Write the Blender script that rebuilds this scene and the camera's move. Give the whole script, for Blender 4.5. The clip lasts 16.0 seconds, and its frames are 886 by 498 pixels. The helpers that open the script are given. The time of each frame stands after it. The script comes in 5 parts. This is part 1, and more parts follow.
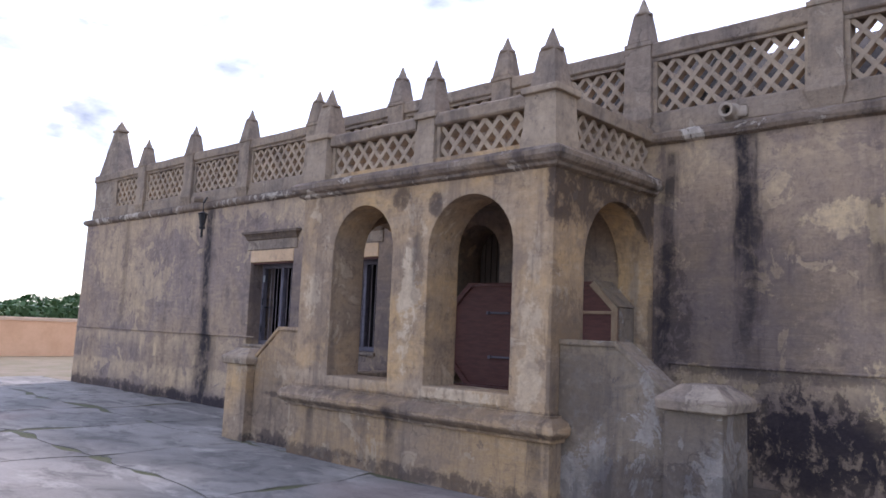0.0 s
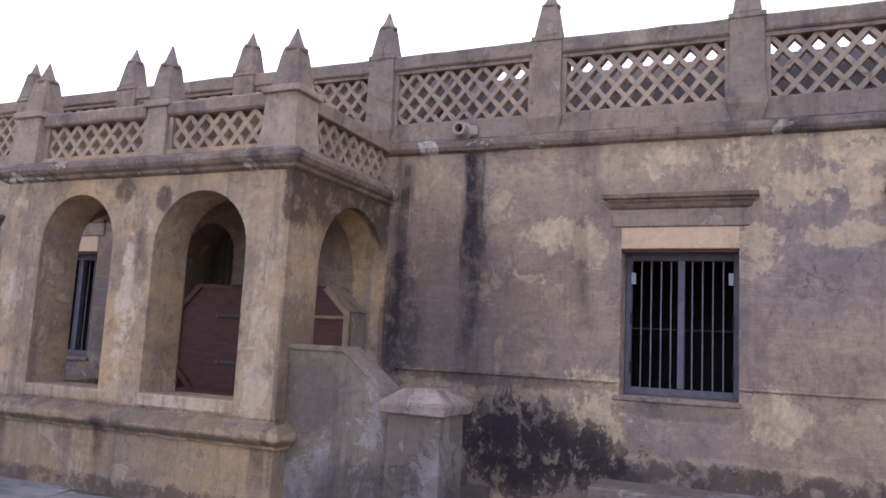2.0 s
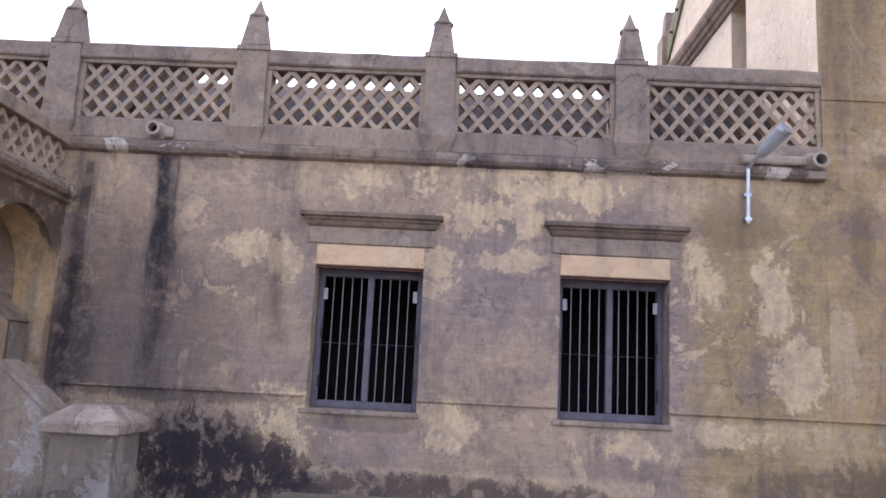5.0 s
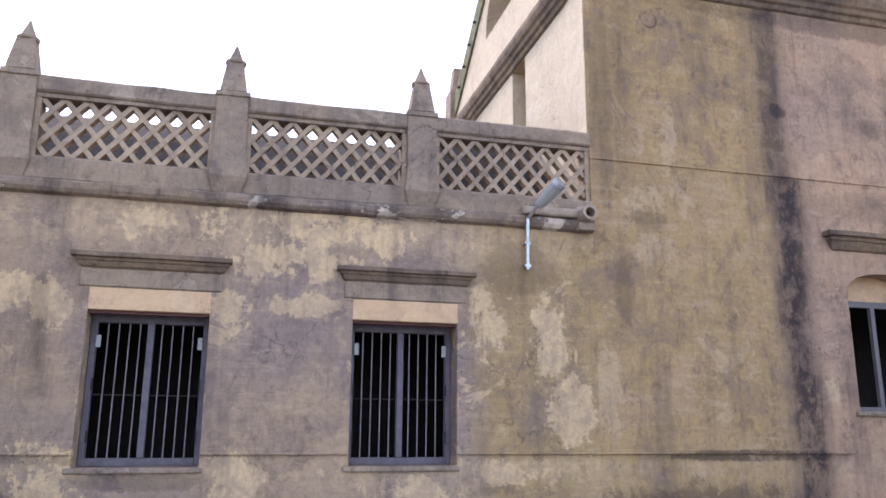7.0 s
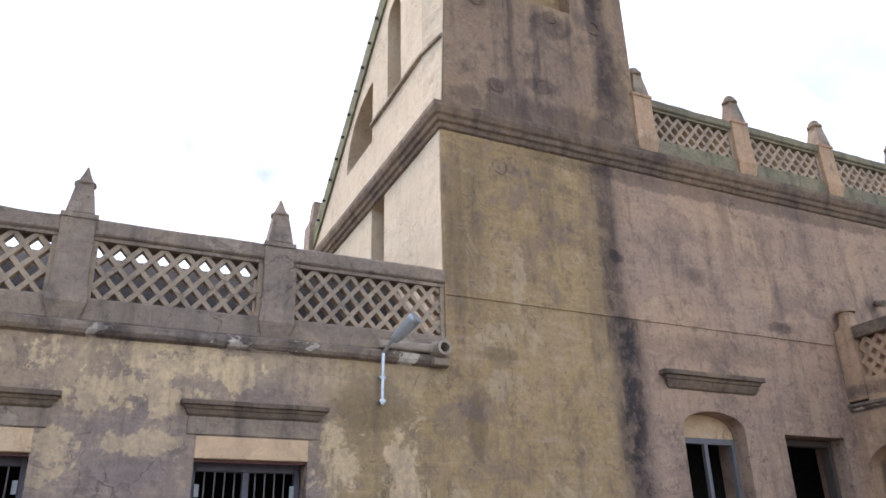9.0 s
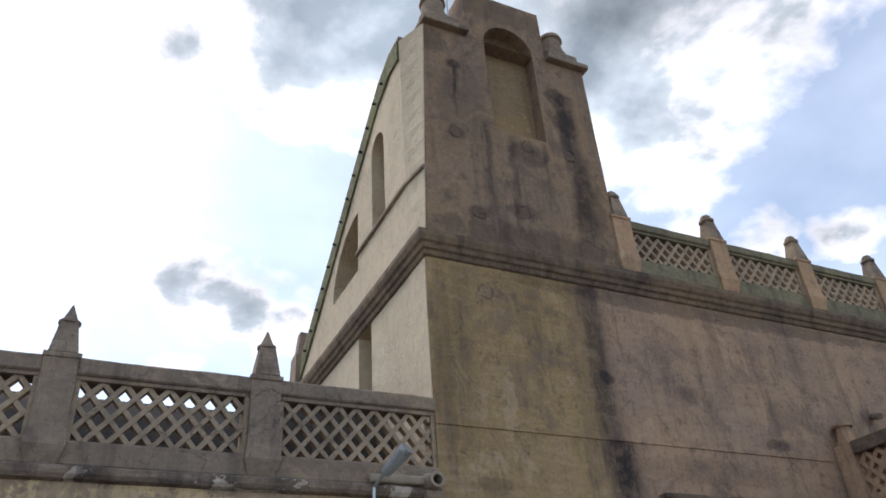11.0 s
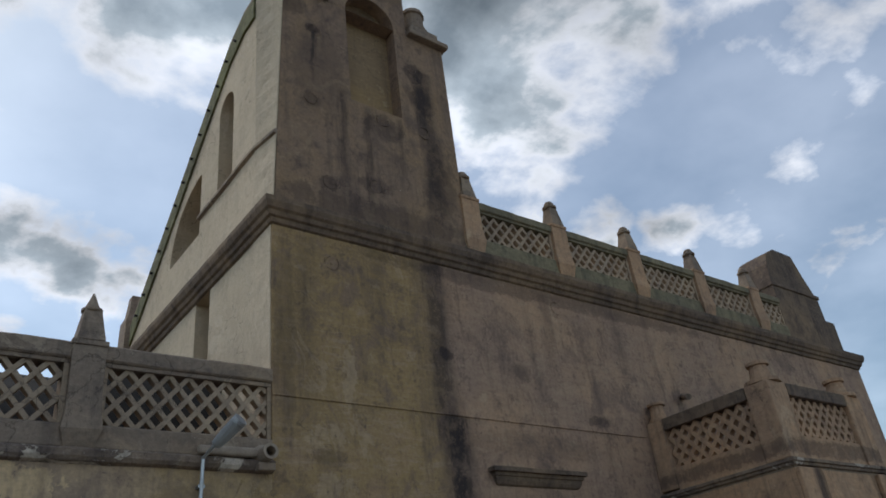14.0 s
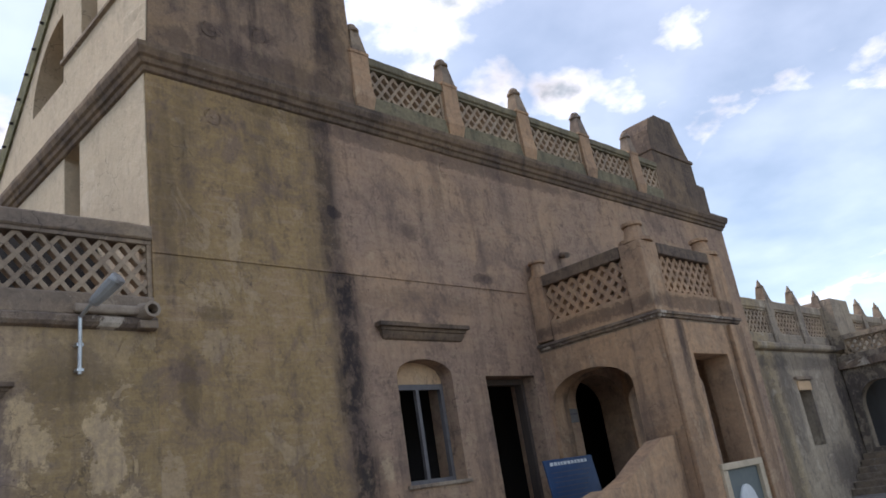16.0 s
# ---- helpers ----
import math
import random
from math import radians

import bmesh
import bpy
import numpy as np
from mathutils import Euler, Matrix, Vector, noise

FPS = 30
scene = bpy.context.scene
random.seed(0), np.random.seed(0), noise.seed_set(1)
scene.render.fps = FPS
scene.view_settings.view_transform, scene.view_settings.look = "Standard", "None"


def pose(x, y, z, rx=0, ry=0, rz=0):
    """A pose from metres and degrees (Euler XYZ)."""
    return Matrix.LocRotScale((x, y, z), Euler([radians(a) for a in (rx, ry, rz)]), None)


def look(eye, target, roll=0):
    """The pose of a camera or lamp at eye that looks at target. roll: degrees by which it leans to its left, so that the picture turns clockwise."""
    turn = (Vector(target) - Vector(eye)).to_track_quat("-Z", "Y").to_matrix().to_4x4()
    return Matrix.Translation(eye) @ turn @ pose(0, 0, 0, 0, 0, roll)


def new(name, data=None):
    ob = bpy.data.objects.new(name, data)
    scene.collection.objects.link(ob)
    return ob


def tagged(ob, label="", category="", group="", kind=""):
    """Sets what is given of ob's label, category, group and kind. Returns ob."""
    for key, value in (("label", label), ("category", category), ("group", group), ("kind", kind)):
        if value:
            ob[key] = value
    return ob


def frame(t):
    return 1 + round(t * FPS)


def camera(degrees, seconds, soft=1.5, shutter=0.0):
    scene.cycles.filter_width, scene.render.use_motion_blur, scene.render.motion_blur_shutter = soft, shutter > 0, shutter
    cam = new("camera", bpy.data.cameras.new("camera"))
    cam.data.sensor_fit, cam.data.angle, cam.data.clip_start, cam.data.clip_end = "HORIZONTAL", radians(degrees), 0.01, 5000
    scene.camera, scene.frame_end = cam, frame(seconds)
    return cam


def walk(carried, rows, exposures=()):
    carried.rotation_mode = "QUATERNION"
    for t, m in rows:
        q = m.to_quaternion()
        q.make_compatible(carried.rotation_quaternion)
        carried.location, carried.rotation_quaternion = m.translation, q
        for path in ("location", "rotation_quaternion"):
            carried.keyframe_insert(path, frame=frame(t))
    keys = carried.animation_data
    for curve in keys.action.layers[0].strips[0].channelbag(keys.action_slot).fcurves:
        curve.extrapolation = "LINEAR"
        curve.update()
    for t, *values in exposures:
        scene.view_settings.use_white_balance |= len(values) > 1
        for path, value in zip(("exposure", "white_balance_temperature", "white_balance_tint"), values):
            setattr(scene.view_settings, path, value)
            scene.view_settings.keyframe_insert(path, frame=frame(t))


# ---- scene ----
# ---- camera ----
DEG = 59.57
PATH = [
    (0.0, -0.022, -0.037, 1.595, 42.51, 6.01, -2.33),
    (0.5, -0.009, -0.030, 1.603, 38.41, 6.38, -2.75),
    (1.0, 0.013, 0.007, 1.610, 33.38, 6.81, -3.00),
    (1.5, 0.021, 0.029, 1.603, 29.05, 7.30, -3.30),
    (2.0, 0.029, 0.046, 1.602, 23.51, 7.19, -2.85),
    (2.5, 0.033, 0.047, 1.601, 19.05, 8.28, -3.80),
    (3.0, 0.046, 0.033, 1.613, 16.17, 10.18, -4.14),
    (3.5, 0.050, 0.031, 1.608, 13.28, 10.01, -3.92),
    (6.0, -0.015, -0.031, 1.577, -6.79, 9.33, -1.66),
    (6.5, -0.015, -0.018, 1.589, -9.75, 10.92, -0.96),
    (7.0, -0.005, -0.006, 1.600, -14.42, 12.99, -0.39),
    (7.5, -0.040, -0.013, 1.582, -18.96, 15.96, 0.23),
    (8.0, -0.046, -0.005, 1.583, -21.61, 18.16, 1.01),
    (8.5, -0.029, -0.007, 1.596, -23.80, 21.65, 0.84),
    (9.0, -0.013, -0.026, 1.596, -24.95, 22.74, 1.37),
    (9.5, -0.028, 0.004, 1.602, -25.52, 24.35, 1.64),
    (10.0, -0.034, -0.020, 1.596, -25.04, 27.26, 2.51),
    (12.5, -0.032, -0.012, 1.607, -26.46, 34.59, 4.01),
    (13.0, -0.026, 0.007, 1.610, -28.60, 33.70, 4.85),
    (13.5, -0.019, 0.007, 1.620, -32.36, 31.29, 5.77),
    (14.0, 0.001, 0.002, 1.615, -36.40, 29.13, 6.20),
    (14.5, 0.021, 0.007, 1.615, -38.41, 27.43, 6.63),
    (15.0, 0.041, 0.014, 1.618, -40.50, 25.69, 7.92),
    (15.5, 0.044, 0.030, 1.625, -41.92, 21.68, 7.89),
    (16.0, 0.049, 0.020, 1.616, -44.22, 17.80, 8.67),
]
EXPO = [(0.0, 1.12, 6320, 33), (1.5, 1.27, 6380, 39), (3.5, 1.47, 6400, 40), (6.0, 1.61, 6440, 34), (7.0, 1.63, 6450, 32), (8.0, 1.56, 6580, 31), (9.0, 1.32, 6640, 26), (10.0, 1.06, 6680, 23),
        (11.8, 0.0, 6650, 17), (12.5, -0.14, 6430, 15), (14.0, -0.27, 6500, 15), (15.0, -0.05, 6700, 17), (15.5, 0.15, 6800, 20), (16.0, 0.43, 6720, 23)]
cam = camera(DEG, 16.0, soft=1.7)
walk(cam, [(t, pose(x, y, z, 90 + p, r, yw)) for t, x, y, z, yw, p, r in PATH], EXPO)

# ---- world and sun ----
SUN_AZ, SUN_EL = -25.0, 48.0      # azimuth from +y towards +x


def make_world():
    w = bpy.data.worlds.new("sky")
    scene.world = w
    w.use_nodes = True
    nt = w.node_tree
    nt.nodes.clear()
    N = nt.nodes.new
    L = nt.links.new
    out = N("ShaderNodeOutputWorld")
    bg = N("ShaderNodeBackground")
    sky = N("ShaderNodeTexSky")
    sky.sky_type = "NISHITA"
    sky.sun_disc = False
    sky.sun_elevation = radians(SUN_EL)
    sky.sun_rotation = radians(SUN_AZ)
    sky.air_density, sky.dust_density, sky.ozone_density = 1.0, 1.0, 1.2
    tc = N("ShaderNodeTexCoord")
    sep = N("ShaderNodeSeparateXYZ")
    L(tc.outputs["Generated"], sep.inputs[0])
    den = N("ShaderNodeMath"); den.operation = "MAXIMUM"; den.inputs[1].default_value = 0.0
    L(sep.outputs["Z"], den.inputs[0])
    add = N("ShaderNodeMath"); add.operation = "ADD"; add.inputs[1].default_value = 0.22
    L(den.outputs[0], add.inputs[0])
    comb = N("ShaderNodeCombineXYZ")
    for ax in "XY":
        dv = N("ShaderNodeMath"); dv.operation = "DIVIDE"
        L(sep.outputs[ax], dv.inputs[0]); L(add.outputs[0], dv.inputs[1])
        L(dv.outputs[0], comb.inputs[ax])
    mp = N("ShaderNodeMapping")
    mp.inputs["Location"].default_value = (1.7, 3.1, 0.0)
    L(comb.outputs[0], mp.inputs[0])
    cl = N("ShaderNodeTexNoise")
    cl.inputs["Scale"].default_value = 3.4
    cl.inputs["Detail"].default_value = 9.0
    cl.inputs["Roughness"].default_value = 0.55
    cl.inputs["Distortion"].default_value = 0.15
    L(mp.outputs[0], cl.inputs["Vector"])
    # one broad grey cloud high ahead, smaller ones lower down and to the west, thin veil elsewhere
    lift = None
    for az, el, outer, inner, low, high in ((14, 47, 9, 2, -0.17, 0.13), (23, 48, 11, 3, -0.17, 0.15), (33, 54, 15, 6, -0.17, 0.16), (45, 50, 13, 4, -0.17, 0.14), (58, 46, 12, 3, -0.17, 0.11),
                                            (48, 37, 10, 2, -0.17, 0.07), (57, 38, 8, 2, -0.17, 0.06), (9.5, 28.5, 8, 1.5, -0.17, 0.085), (14, 26, 6, 1, -0.17, 0.085), (1, 48, 8, 2, -0.17, 0.06),
                                            (68.5, 22.5, 4, 1, -0.17, 0.06), (53, 28.5, 3.4, 0.8, -0.17, 0.05), (57.7, 27, 2.8, 0.6, -0.17, 0.05), (47, 34.5, 5, 2, -0.17, 0.06), (58, 32.5, 2.6, 0.6, -0.17, 0.05),
                                            (-59, 20.5, 13, 2, -0.17, 0.045), (-72, 13, 13, 3, -0.17, 0.045), (-50, 24, 10, 3, -0.17, 0.07), (-40, 30, 10, 4, -0.17, 0.05)):
        az, el = radians(az), radians(el)
        dot = N("ShaderNodeVectorMath"); dot.operation = "DOT_PRODUCT"
        dot.inputs[1].default_value = (math.sin(az) * math.cos(el), math.cos(az) * math.cos(el), math.sin(el))
        L(tc.outputs["Generated"], dot.inputs[0])
        one = N("ShaderNodeMapRange")
        L(dot.outputs["Value"], one.inputs[0])
        for i, q in enumerate((math.cos(radians(outer)), math.cos(radians(inner)), low, high)):
            one.inputs[i + 1].default_value = q
        if lift is None:
            lift = one
        else:
            top = N("ShaderNodeMath"); top.operation = "MAXIMUM"
            L(lift.outputs[0], top.inputs[0]); L(one.outputs[0], top.inputs[1])
            lift = top
    wide = N("ShaderNodeMapRange")
    L(cl.outputs["Fac"], wide.inputs[0])
    wide.clamp = False
    for i, q in enumerate((0.0, 1.0, -0.18, 1.18)):
        wide.inputs[i + 1].default_value = q
    cov = N("ShaderNodeMath"); cov.operation = "ADD"
    L(wide.outputs[0], cov.inputs[0]); L(lift.outputs[0], cov.inputs[1])
    ramp = N("ShaderNodeValToRGB")
    ramp.color_ramp.elements[0].position = 0.46
    ramp.color_ramp.elements[0].color = (0.26, 0.26, 0.26, 1)
    ramp.color_ramp.elements[1].position = 0.60
    ramp.color_ramp.elements[1].color = (1, 1, 1, 1)
    L(cov.outputs[0], ramp.inputs[0])
    shade = N("ShaderNodeValToRGB")
    shade.color_ramp.elements[0].position = 0.565
    shade.color_ramp.elements[0].color = (5.8, 6.2, 6.5, 1)
    shade.color_ramp.elements[1].position = 0.80
    shade.color_ramp.elements[1].color = (1.55, 2.0, 2.35, 1)
    half = shade.color_ramp.elements.new(0.655)
    half.color = (2.8, 3.4, 3.8, 1)
    L(cov.outputs[0], shade.inputs[0])
    mix = N("ShaderNodeMix"); mix.data_type = "RGBA"
    c2 = N("ShaderNodeTexNoise")
    c2.inputs["Scale"].default_value = 3.3
    c2.inputs["Detail"].default_value = 6.0
    L(mp.outputs[0], c2.inputs["Vector"])
    c2r = N("ShaderNodeMapRange")
    L(c2.outputs["Fac"], c2r.inputs[0])
    for i, q in enumerate((0.32, 0.68, 0.70, 1.5)):
        c2r.inputs[i + 1].default_value = q
    tone = N("ShaderNodeVectorMath"); tone.operation = "SCALE"
    L(shade.outputs[0], tone.inputs[0]); L(c2r.outputs[0], tone.inputs["Scale"])
    L(ramp.outputs[0], mix.inputs["Factor"])
    hue = N("ShaderNodeMix"); hue.data_type = "RGBA"; hue.blend_type = "MULTIPLY"
    hue.inputs["Factor"].default_value = 1.0
    hue.inputs["B"].default_value = (0.96, 1.13, 1.09, 1)
    L(sky.outputs[0], hue.inputs["A"])
    L(hue.outputs["Result"], mix.inputs["A"])
    L(tone.outputs[0], mix.inputs["B"])
    L(mix.outputs["Result"], bg.inputs["Color"])
    bg.inputs["Strength"].default_value = 0.15
    L(bg.outputs[0], out.inputs["Surface"])


make_world()
sun = new("sun", bpy.data.lights.new("sun", "SUN"))
sun.data.energy, sun.data.angle, sun.data.color = 1.2, radians(14), (1.0, 0.95, 0.86)
_a, _e = radians(SUN_AZ), radians(SUN_EL)
sun.matrix_world = look((math.sin(_a) * math.cos(_e) * 50, math.cos(_a) * math.cos(_e) * 50, math.sin(_e) * 50), (0, 0, 0))


# ---- materials ----
class Nodes:
    """Small helper to wire a node material."""

    def __init__(self, name):
        self.m = bpy.data.materials.new(name)
        self.m.use_nodes = True
        self.t = self.m.node_tree
        self.b = self.t.nodes["Principled BSDF"]
        self.pos = self.t.nodes.new("ShaderNodeNewGeometry").outputs["Position"]

    def put(self, socket, v):
        if isinstance(v, bpy.types.NodeSocket):
            self.t.links.new(v, socket)
        elif isinstance(v, (tuple, list)) and len(v) == 3 and socket.type == "RGBA":
            socket.default_value = (*v, 1)
        else:
            socket.default_value = v

    def scaled(self, sx, sy, sz, off=(0, 0, 0), vec=None):
        n = self.t.nodes.new("ShaderNodeMapping")
        n.inputs["Scale"].default_value = (sx, sy, sz)
        n.inputs["Location"].default_value = off
        self.put(n.inputs[0], vec or self.pos)
        return n.outputs[0]

    def noise(self, scale, detail=4, rough=0.6, vec=None, dist=0.0):
        n = self.t.nodes.new("ShaderNodeTexNoise")
        n.inputs["Scale"].default_value = scale
        n.inputs["Detail"].default_value = detail
        n.inputs["Roughness"].default_value = rough
        n.inputs["Distortion"].default_value = dist
        self.put(n.inputs["Vector"], vec or self.pos)
        return n.outputs["Fac"]

    def range(self, v, a, b, c=0.0, d=1.0, smooth=True):
        n = self.t.nodes.new("ShaderNodeMapRange")
        if smooth:
            n.interpolation_type = "SMOOTHSTEP"
        self.put(n.inputs[0], v)
        for i, x in enumerate((a, b, c, d)):
            n.inputs[i + 1].default_value = x
        return n.outputs[0]

    def math(self, op, a, b=0.0):
        n = self.t.nodes.new("ShaderNodeMath")
        n.operation = op
        self.put(n.inputs[0], a)
        self.put(n.inputs[1], b)
        return n.outputs[0]

    def mix(self, f, a, b):
        n = self.t.nodes.new("ShaderNodeMix")
        n.data_type = "RGBA"
        self.put(n.inputs["Factor"], f)
        self.put(n.inputs["A"], a)
        self.put(n.inputs["B"], b)
        return n.outputs["Result"]

    def axes(self):
        n = self.t.nodes.new("ShaderNodeSeparateXYZ")
        self.put(n.inputs[0], self.pos)
        return n.outputs[0], n.outputs[1], n.outputs[2]

    def bump(self, h, strength=0.5, dist=0.02, bevel=0.0):
        n = self.t.nodes.new("ShaderNodeBump")
        n.inputs["Strength"].default_value = strength
        n.inputs["Distance"].default_value = dist
        self.put(n.inputs["Height"], h)
        if bevel:
            v = self.t.nodes.new("ShaderNodeBevel")
            v.samples = 4
            v.inputs["Radius"].default_value = bevel
            self.put(n.inputs["Normal"], v.outputs[0])
        self.t.links.new(n.outputs[0], self.b.inputs["Normal"])

    def done(self, color, rough=0.9, metal=0.0, spec=0.3):
        self.put(self.b.inputs["Base Color"], color)
        self.put(self.b.inputs["Roughness"], rough)
        self.b.inputs["Metallic"].default_value = metal
        self.b.inputs["Specular IOR Level"].default_value = spec
        return self.m


def plaster(name, base, alt, dark, pale, streaks=(), damp_and_shade=(), pale_bands=(), stain=0.5, patch=0.5, ochre=None, bevel=0.02, courses=0.5, bare=(), calm=1.0, lays=0.3):
    """Old lime plaster: mottled tones, pale flaked patches, ghosts of brick courses, run-off streaks, mould, dampness
    and painted shade.
    """
    k = Nodes(name)
    x, y, z = k.axes()
    big = k.noise(0.5, 5, 0.62, dist=0.3)
    mid = k.noise(1.7, 8, 0.72, dist=0.5)
    mott = k.noise(5.5, 8, 0.76, vec=k.scaled(1, 1, 0.8, (2, 5, 9)), dist=0.3)
    fine = k.noise(18, 5, 0.72)
    grit = k.noise(75, 3, 0.6)
    runs = k.noise(1.0, 5, 0.62, vec=k.scaled(3.6, 3.6, 0.30))
    runs2 = k.noise(1.0, 7, 0.72, vec=k.scaled(10.0, 10.0, 1.0, (3, 1, 2)))
    col = k.mix(k.range(big, 0.36, 0.62), base, alt)
    if ochre:
        (x0, x1), tone = ochre
        wob = k.math("ADD", x, k.math("MULTIPLY", k.math("SUBTRACT", mid, 0.5), 1.3))
        m = k.math("MULTIPLY", k.range(wob, x0 - 0.25, x0 + 0.25), k.range(wob, x1 + 0.3, x1 - 0.3))
        col = k.mix(k.math("MULTIPLY", m, k.range(mid, 0.30, 0.60, 0.45, 1.0)), col, tone)
    col = k.mix(k.range(mid, 0.47, 0.66, 0, 0.70 * calm), col, k.mix(0.45, alt, dark))
    col = k.mix(k.range(mott, 0.50, 0.68, 0, 0.50 * calm), col, dark)
    col = k.mix(k.range(mott, 0.46, 0.30, 0, 0.32 * calm), col, pale)
    # level smears left by the courses underneath
    lay = k.noise(1.0, 6, 0.66, vec=k.scaled(2.4, 2.4, 13.0, (6, 2, 4)), dist=0.2)
    col = k.mix(k.math("MULTIPLY", k.range(lay, 0.52, 0.60, 0, lays), k.range(mid, 0.62, 0.42)), col, k.mix(0.4, pale, alt))
    col = k.mix(k.range(lay, 0.44, 0.34, 0, lays * 0.8), col, k.mix(0.5, alt, dark))
    # ghosts of brick courses
    cv = k.t.nodes.new("ShaderNodeCombineXYZ")
    k.put(cv.inputs[0], k.math("ADD", x, y))
    k.put(cv.inputs[1], k.math("ADD", z, k.math("MULTIPLY", mid, 0.05)))
    br = k.t.nodes.new("ShaderNodeTexBrick")
    br.inputs["Scale"].default_value = 1.0
    br.inputs["Brick Width"].default_value = 0.24
    br.inputs["Row Height"].default_value = 0.075
    br.inputs["Mortar Size"].default_value = 0.009
    br.inputs["Mortar Smooth"].default_value = 0.6
    k.put(br.inputs["Vector"], cv.outputs[0])
    ghost = k.math("MULTIPLY", br.outputs["Fac"], k.range(k.noise(1.1, 5, 0.65, vec=k.scaled(1, 1, 1, (5, 2, 8))), 0.46, 0.64, 0, courses))
    col = k.mix(k.math("MULTIPLY", ghost, k.range(mott, 0.35, 0.6)), col, dark)
    # fine cracks
    vo = k.t.nodes.new("ShaderNodeTexVoronoi")
    vo.feature = "DISTANCE_TO_EDGE"
    vo.inputs["Scale"].default_value = 1.3
    wv = k.t.nodes.new("ShaderNodeVectorMath")
    wv.operation = "ADD"
    nz = k.t.nodes.new("ShaderNodeTexNoise")
    nz.inputs["Scale"].default_value = 2.4
    nz.inputs["Detail"].default_value = 6
    k.put(nz.inputs["Vector"], k.pos)
    k.put(wv.inputs[0], k.pos)
    k.put(wv.inputs[1], nz.outputs["Color"])
    k.put(vo.inputs["Vector"], wv.outputs[0])
    crack = k.math("MULTIPLY", k.range(vo.outputs["Distance"], 0.012, 0.003), k.range(big, 0.52, 0.60))
    col = k.mix(k.math("MULTIPLY", crack, 0.45), col, (0.05, 0.04, 0.036))
    # flaked pale patches with crisp edges
    flake = k.noise(1.35, 10, 0.68, vec=k.scaled(1, 1, 0.9, (7, 3, 1)), dist=0.9)
    chip0 = k.noise(5.0, 8, 0.75, vec=k.scaled(1, 1, 0.8, (4, 6, 2)))
    edge = 0.615 - 0.05 * patch
    pm = k.range(flake, edge, edge + 0.018, 0, min(1.0, 0.95 * patch + 0.2))
    for z0, z1, amount in pale_bands:
        band = k.math("MULTIPLY", k.range(z, z0, z0 + 0.35), k.range(z, z1, z1 - 0.1))
        pm = k.math("MAXIMUM", pm, k.math("MULTIPLY", band, k.range(flake, 0.465, 0.48, 0, amount)))
    for cx, cz, rx, rz, amount in bare:
        dx = k.math("DIVIDE", k.math("SUBTRACT", x, cx), rx)
        dz = k.math("DIVIDE", k.math("SUBTRACT", z, cz), rz)
        r = k.math("ADD", k.math("MULTIPLY", dx, dx), k.math("MULTIPLY", dz, dz))
        r = k.math("ADD", r, k.math("MULTIPLY", k.math("SUBTRACT", flake, 0.5), 7.0))
        r = k.math("ADD", r, k.math("MULTIPLY", k.math("SUBTRACT", chip0, 0.5), 6.0))
        r = k.math("ADD", r, k.math("MULTIPLY", k.math("SUBTRACT", fine, 0.5), 1.6))
        pm = k.math("MAXIMUM", pm, k.math("ADD", k.range(r, 0.75, 0.60, 0, amount * 0.7), k.range(r, 1.8, 0.3, 0, amount * 0.3)))
    pale2 = k.mix(k.range(mott, 0.42, 0.62), pale, k.mix(0.45, pale, alt))
    rim = k.math("MULTIPLY", k.range(flake, edge - 0.03, edge), k.range(flake, edge + 0.012, edge))
    col = k.mix(k.math("MULTIPLY", rim, 0.35 * patch), col, dark)
    col = k.mix(pm, col, pale2)
    col = k.mix(k.range(runs, 0.50, 0.74, 0, stain), col, dark)
    col = k.mix(k.range(runs2, 0.54, 0.72, 0, stain * 0.8), col, dark)
    wx = k.math("ADD", x, k.math("MULTIPLY", k.math("SUBTRACT", runs2, 0.5), 0.32))
    wx = k.math("ADD", wx, k.math("MULTIPLY", k.math("SUBTRACT", big, 0.5), 0.5))
    for sx, width, z0, z1, amount in streaks:
        d = k.math("ABSOLUTE", k.math("SUBTRACT", wx, sx))
        m = k.math("MULTIPLY", k.math("ADD", k.range(d, width * 1.3, width * 0.15, 0, 0.85), k.range(d, width * 0.6, width * 0.4, 0, 0.15)), k.range(z, z0, z0 + 0.9))
        m = k.math("MULTIPLY", m, k.range(z, z1 + 0.05, z1 - 0.05))
        m = k.math("MULTIPLY", m, k.range(mott, 0.66, 0.42, 0.35, 1.0))
        col = k.mix(k.math("MULTIPLY", m, amount), col, (0.03, 0.025, 0.026))
    for cx, cz, rx, rz, amount in damp_and_shade:
        dx = k.math("DIVIDE", k.math("SUBTRACT", x, cx), rx)
        dz = k.math("DIVIDE", k.math("SUBTRACT", z, cz), rz)
        r = k.math("ADD", k.math("MULTIPLY", dx, dx), k.math("MULTIPLY", dz, dz))
        r = k.math("ADD", r, k.math("MULTIPLY", k.math("SUBTRACT", mid, 0.5), 3.0))
        r2 = k.math("ADD", r, k.math("MULTIPLY", k.math("SUBTRACT", chip0, 0.5), 5.0))
        m = k.math("ADD", k.range(r, 1.7, 0.1, 0, amount * 0.45), k.range(r2, 1.0, 0.75, 0, amount * 0.55))
        m = k.math("MULTIPLY", m, k.range(mott, 0.62, 0.50, 0.3, 1.0))
        col = k.mix(m, col, (0.024, 0.019, 0.024))
    spots = k.noise(8, 7, 0.78, vec=k.scaled(1, 1, 0.6, (1, 8, 2)))
    col = k.mix(k.range(spots, 0.60, 0.68, 0, 0.65 * calm), col, dark)
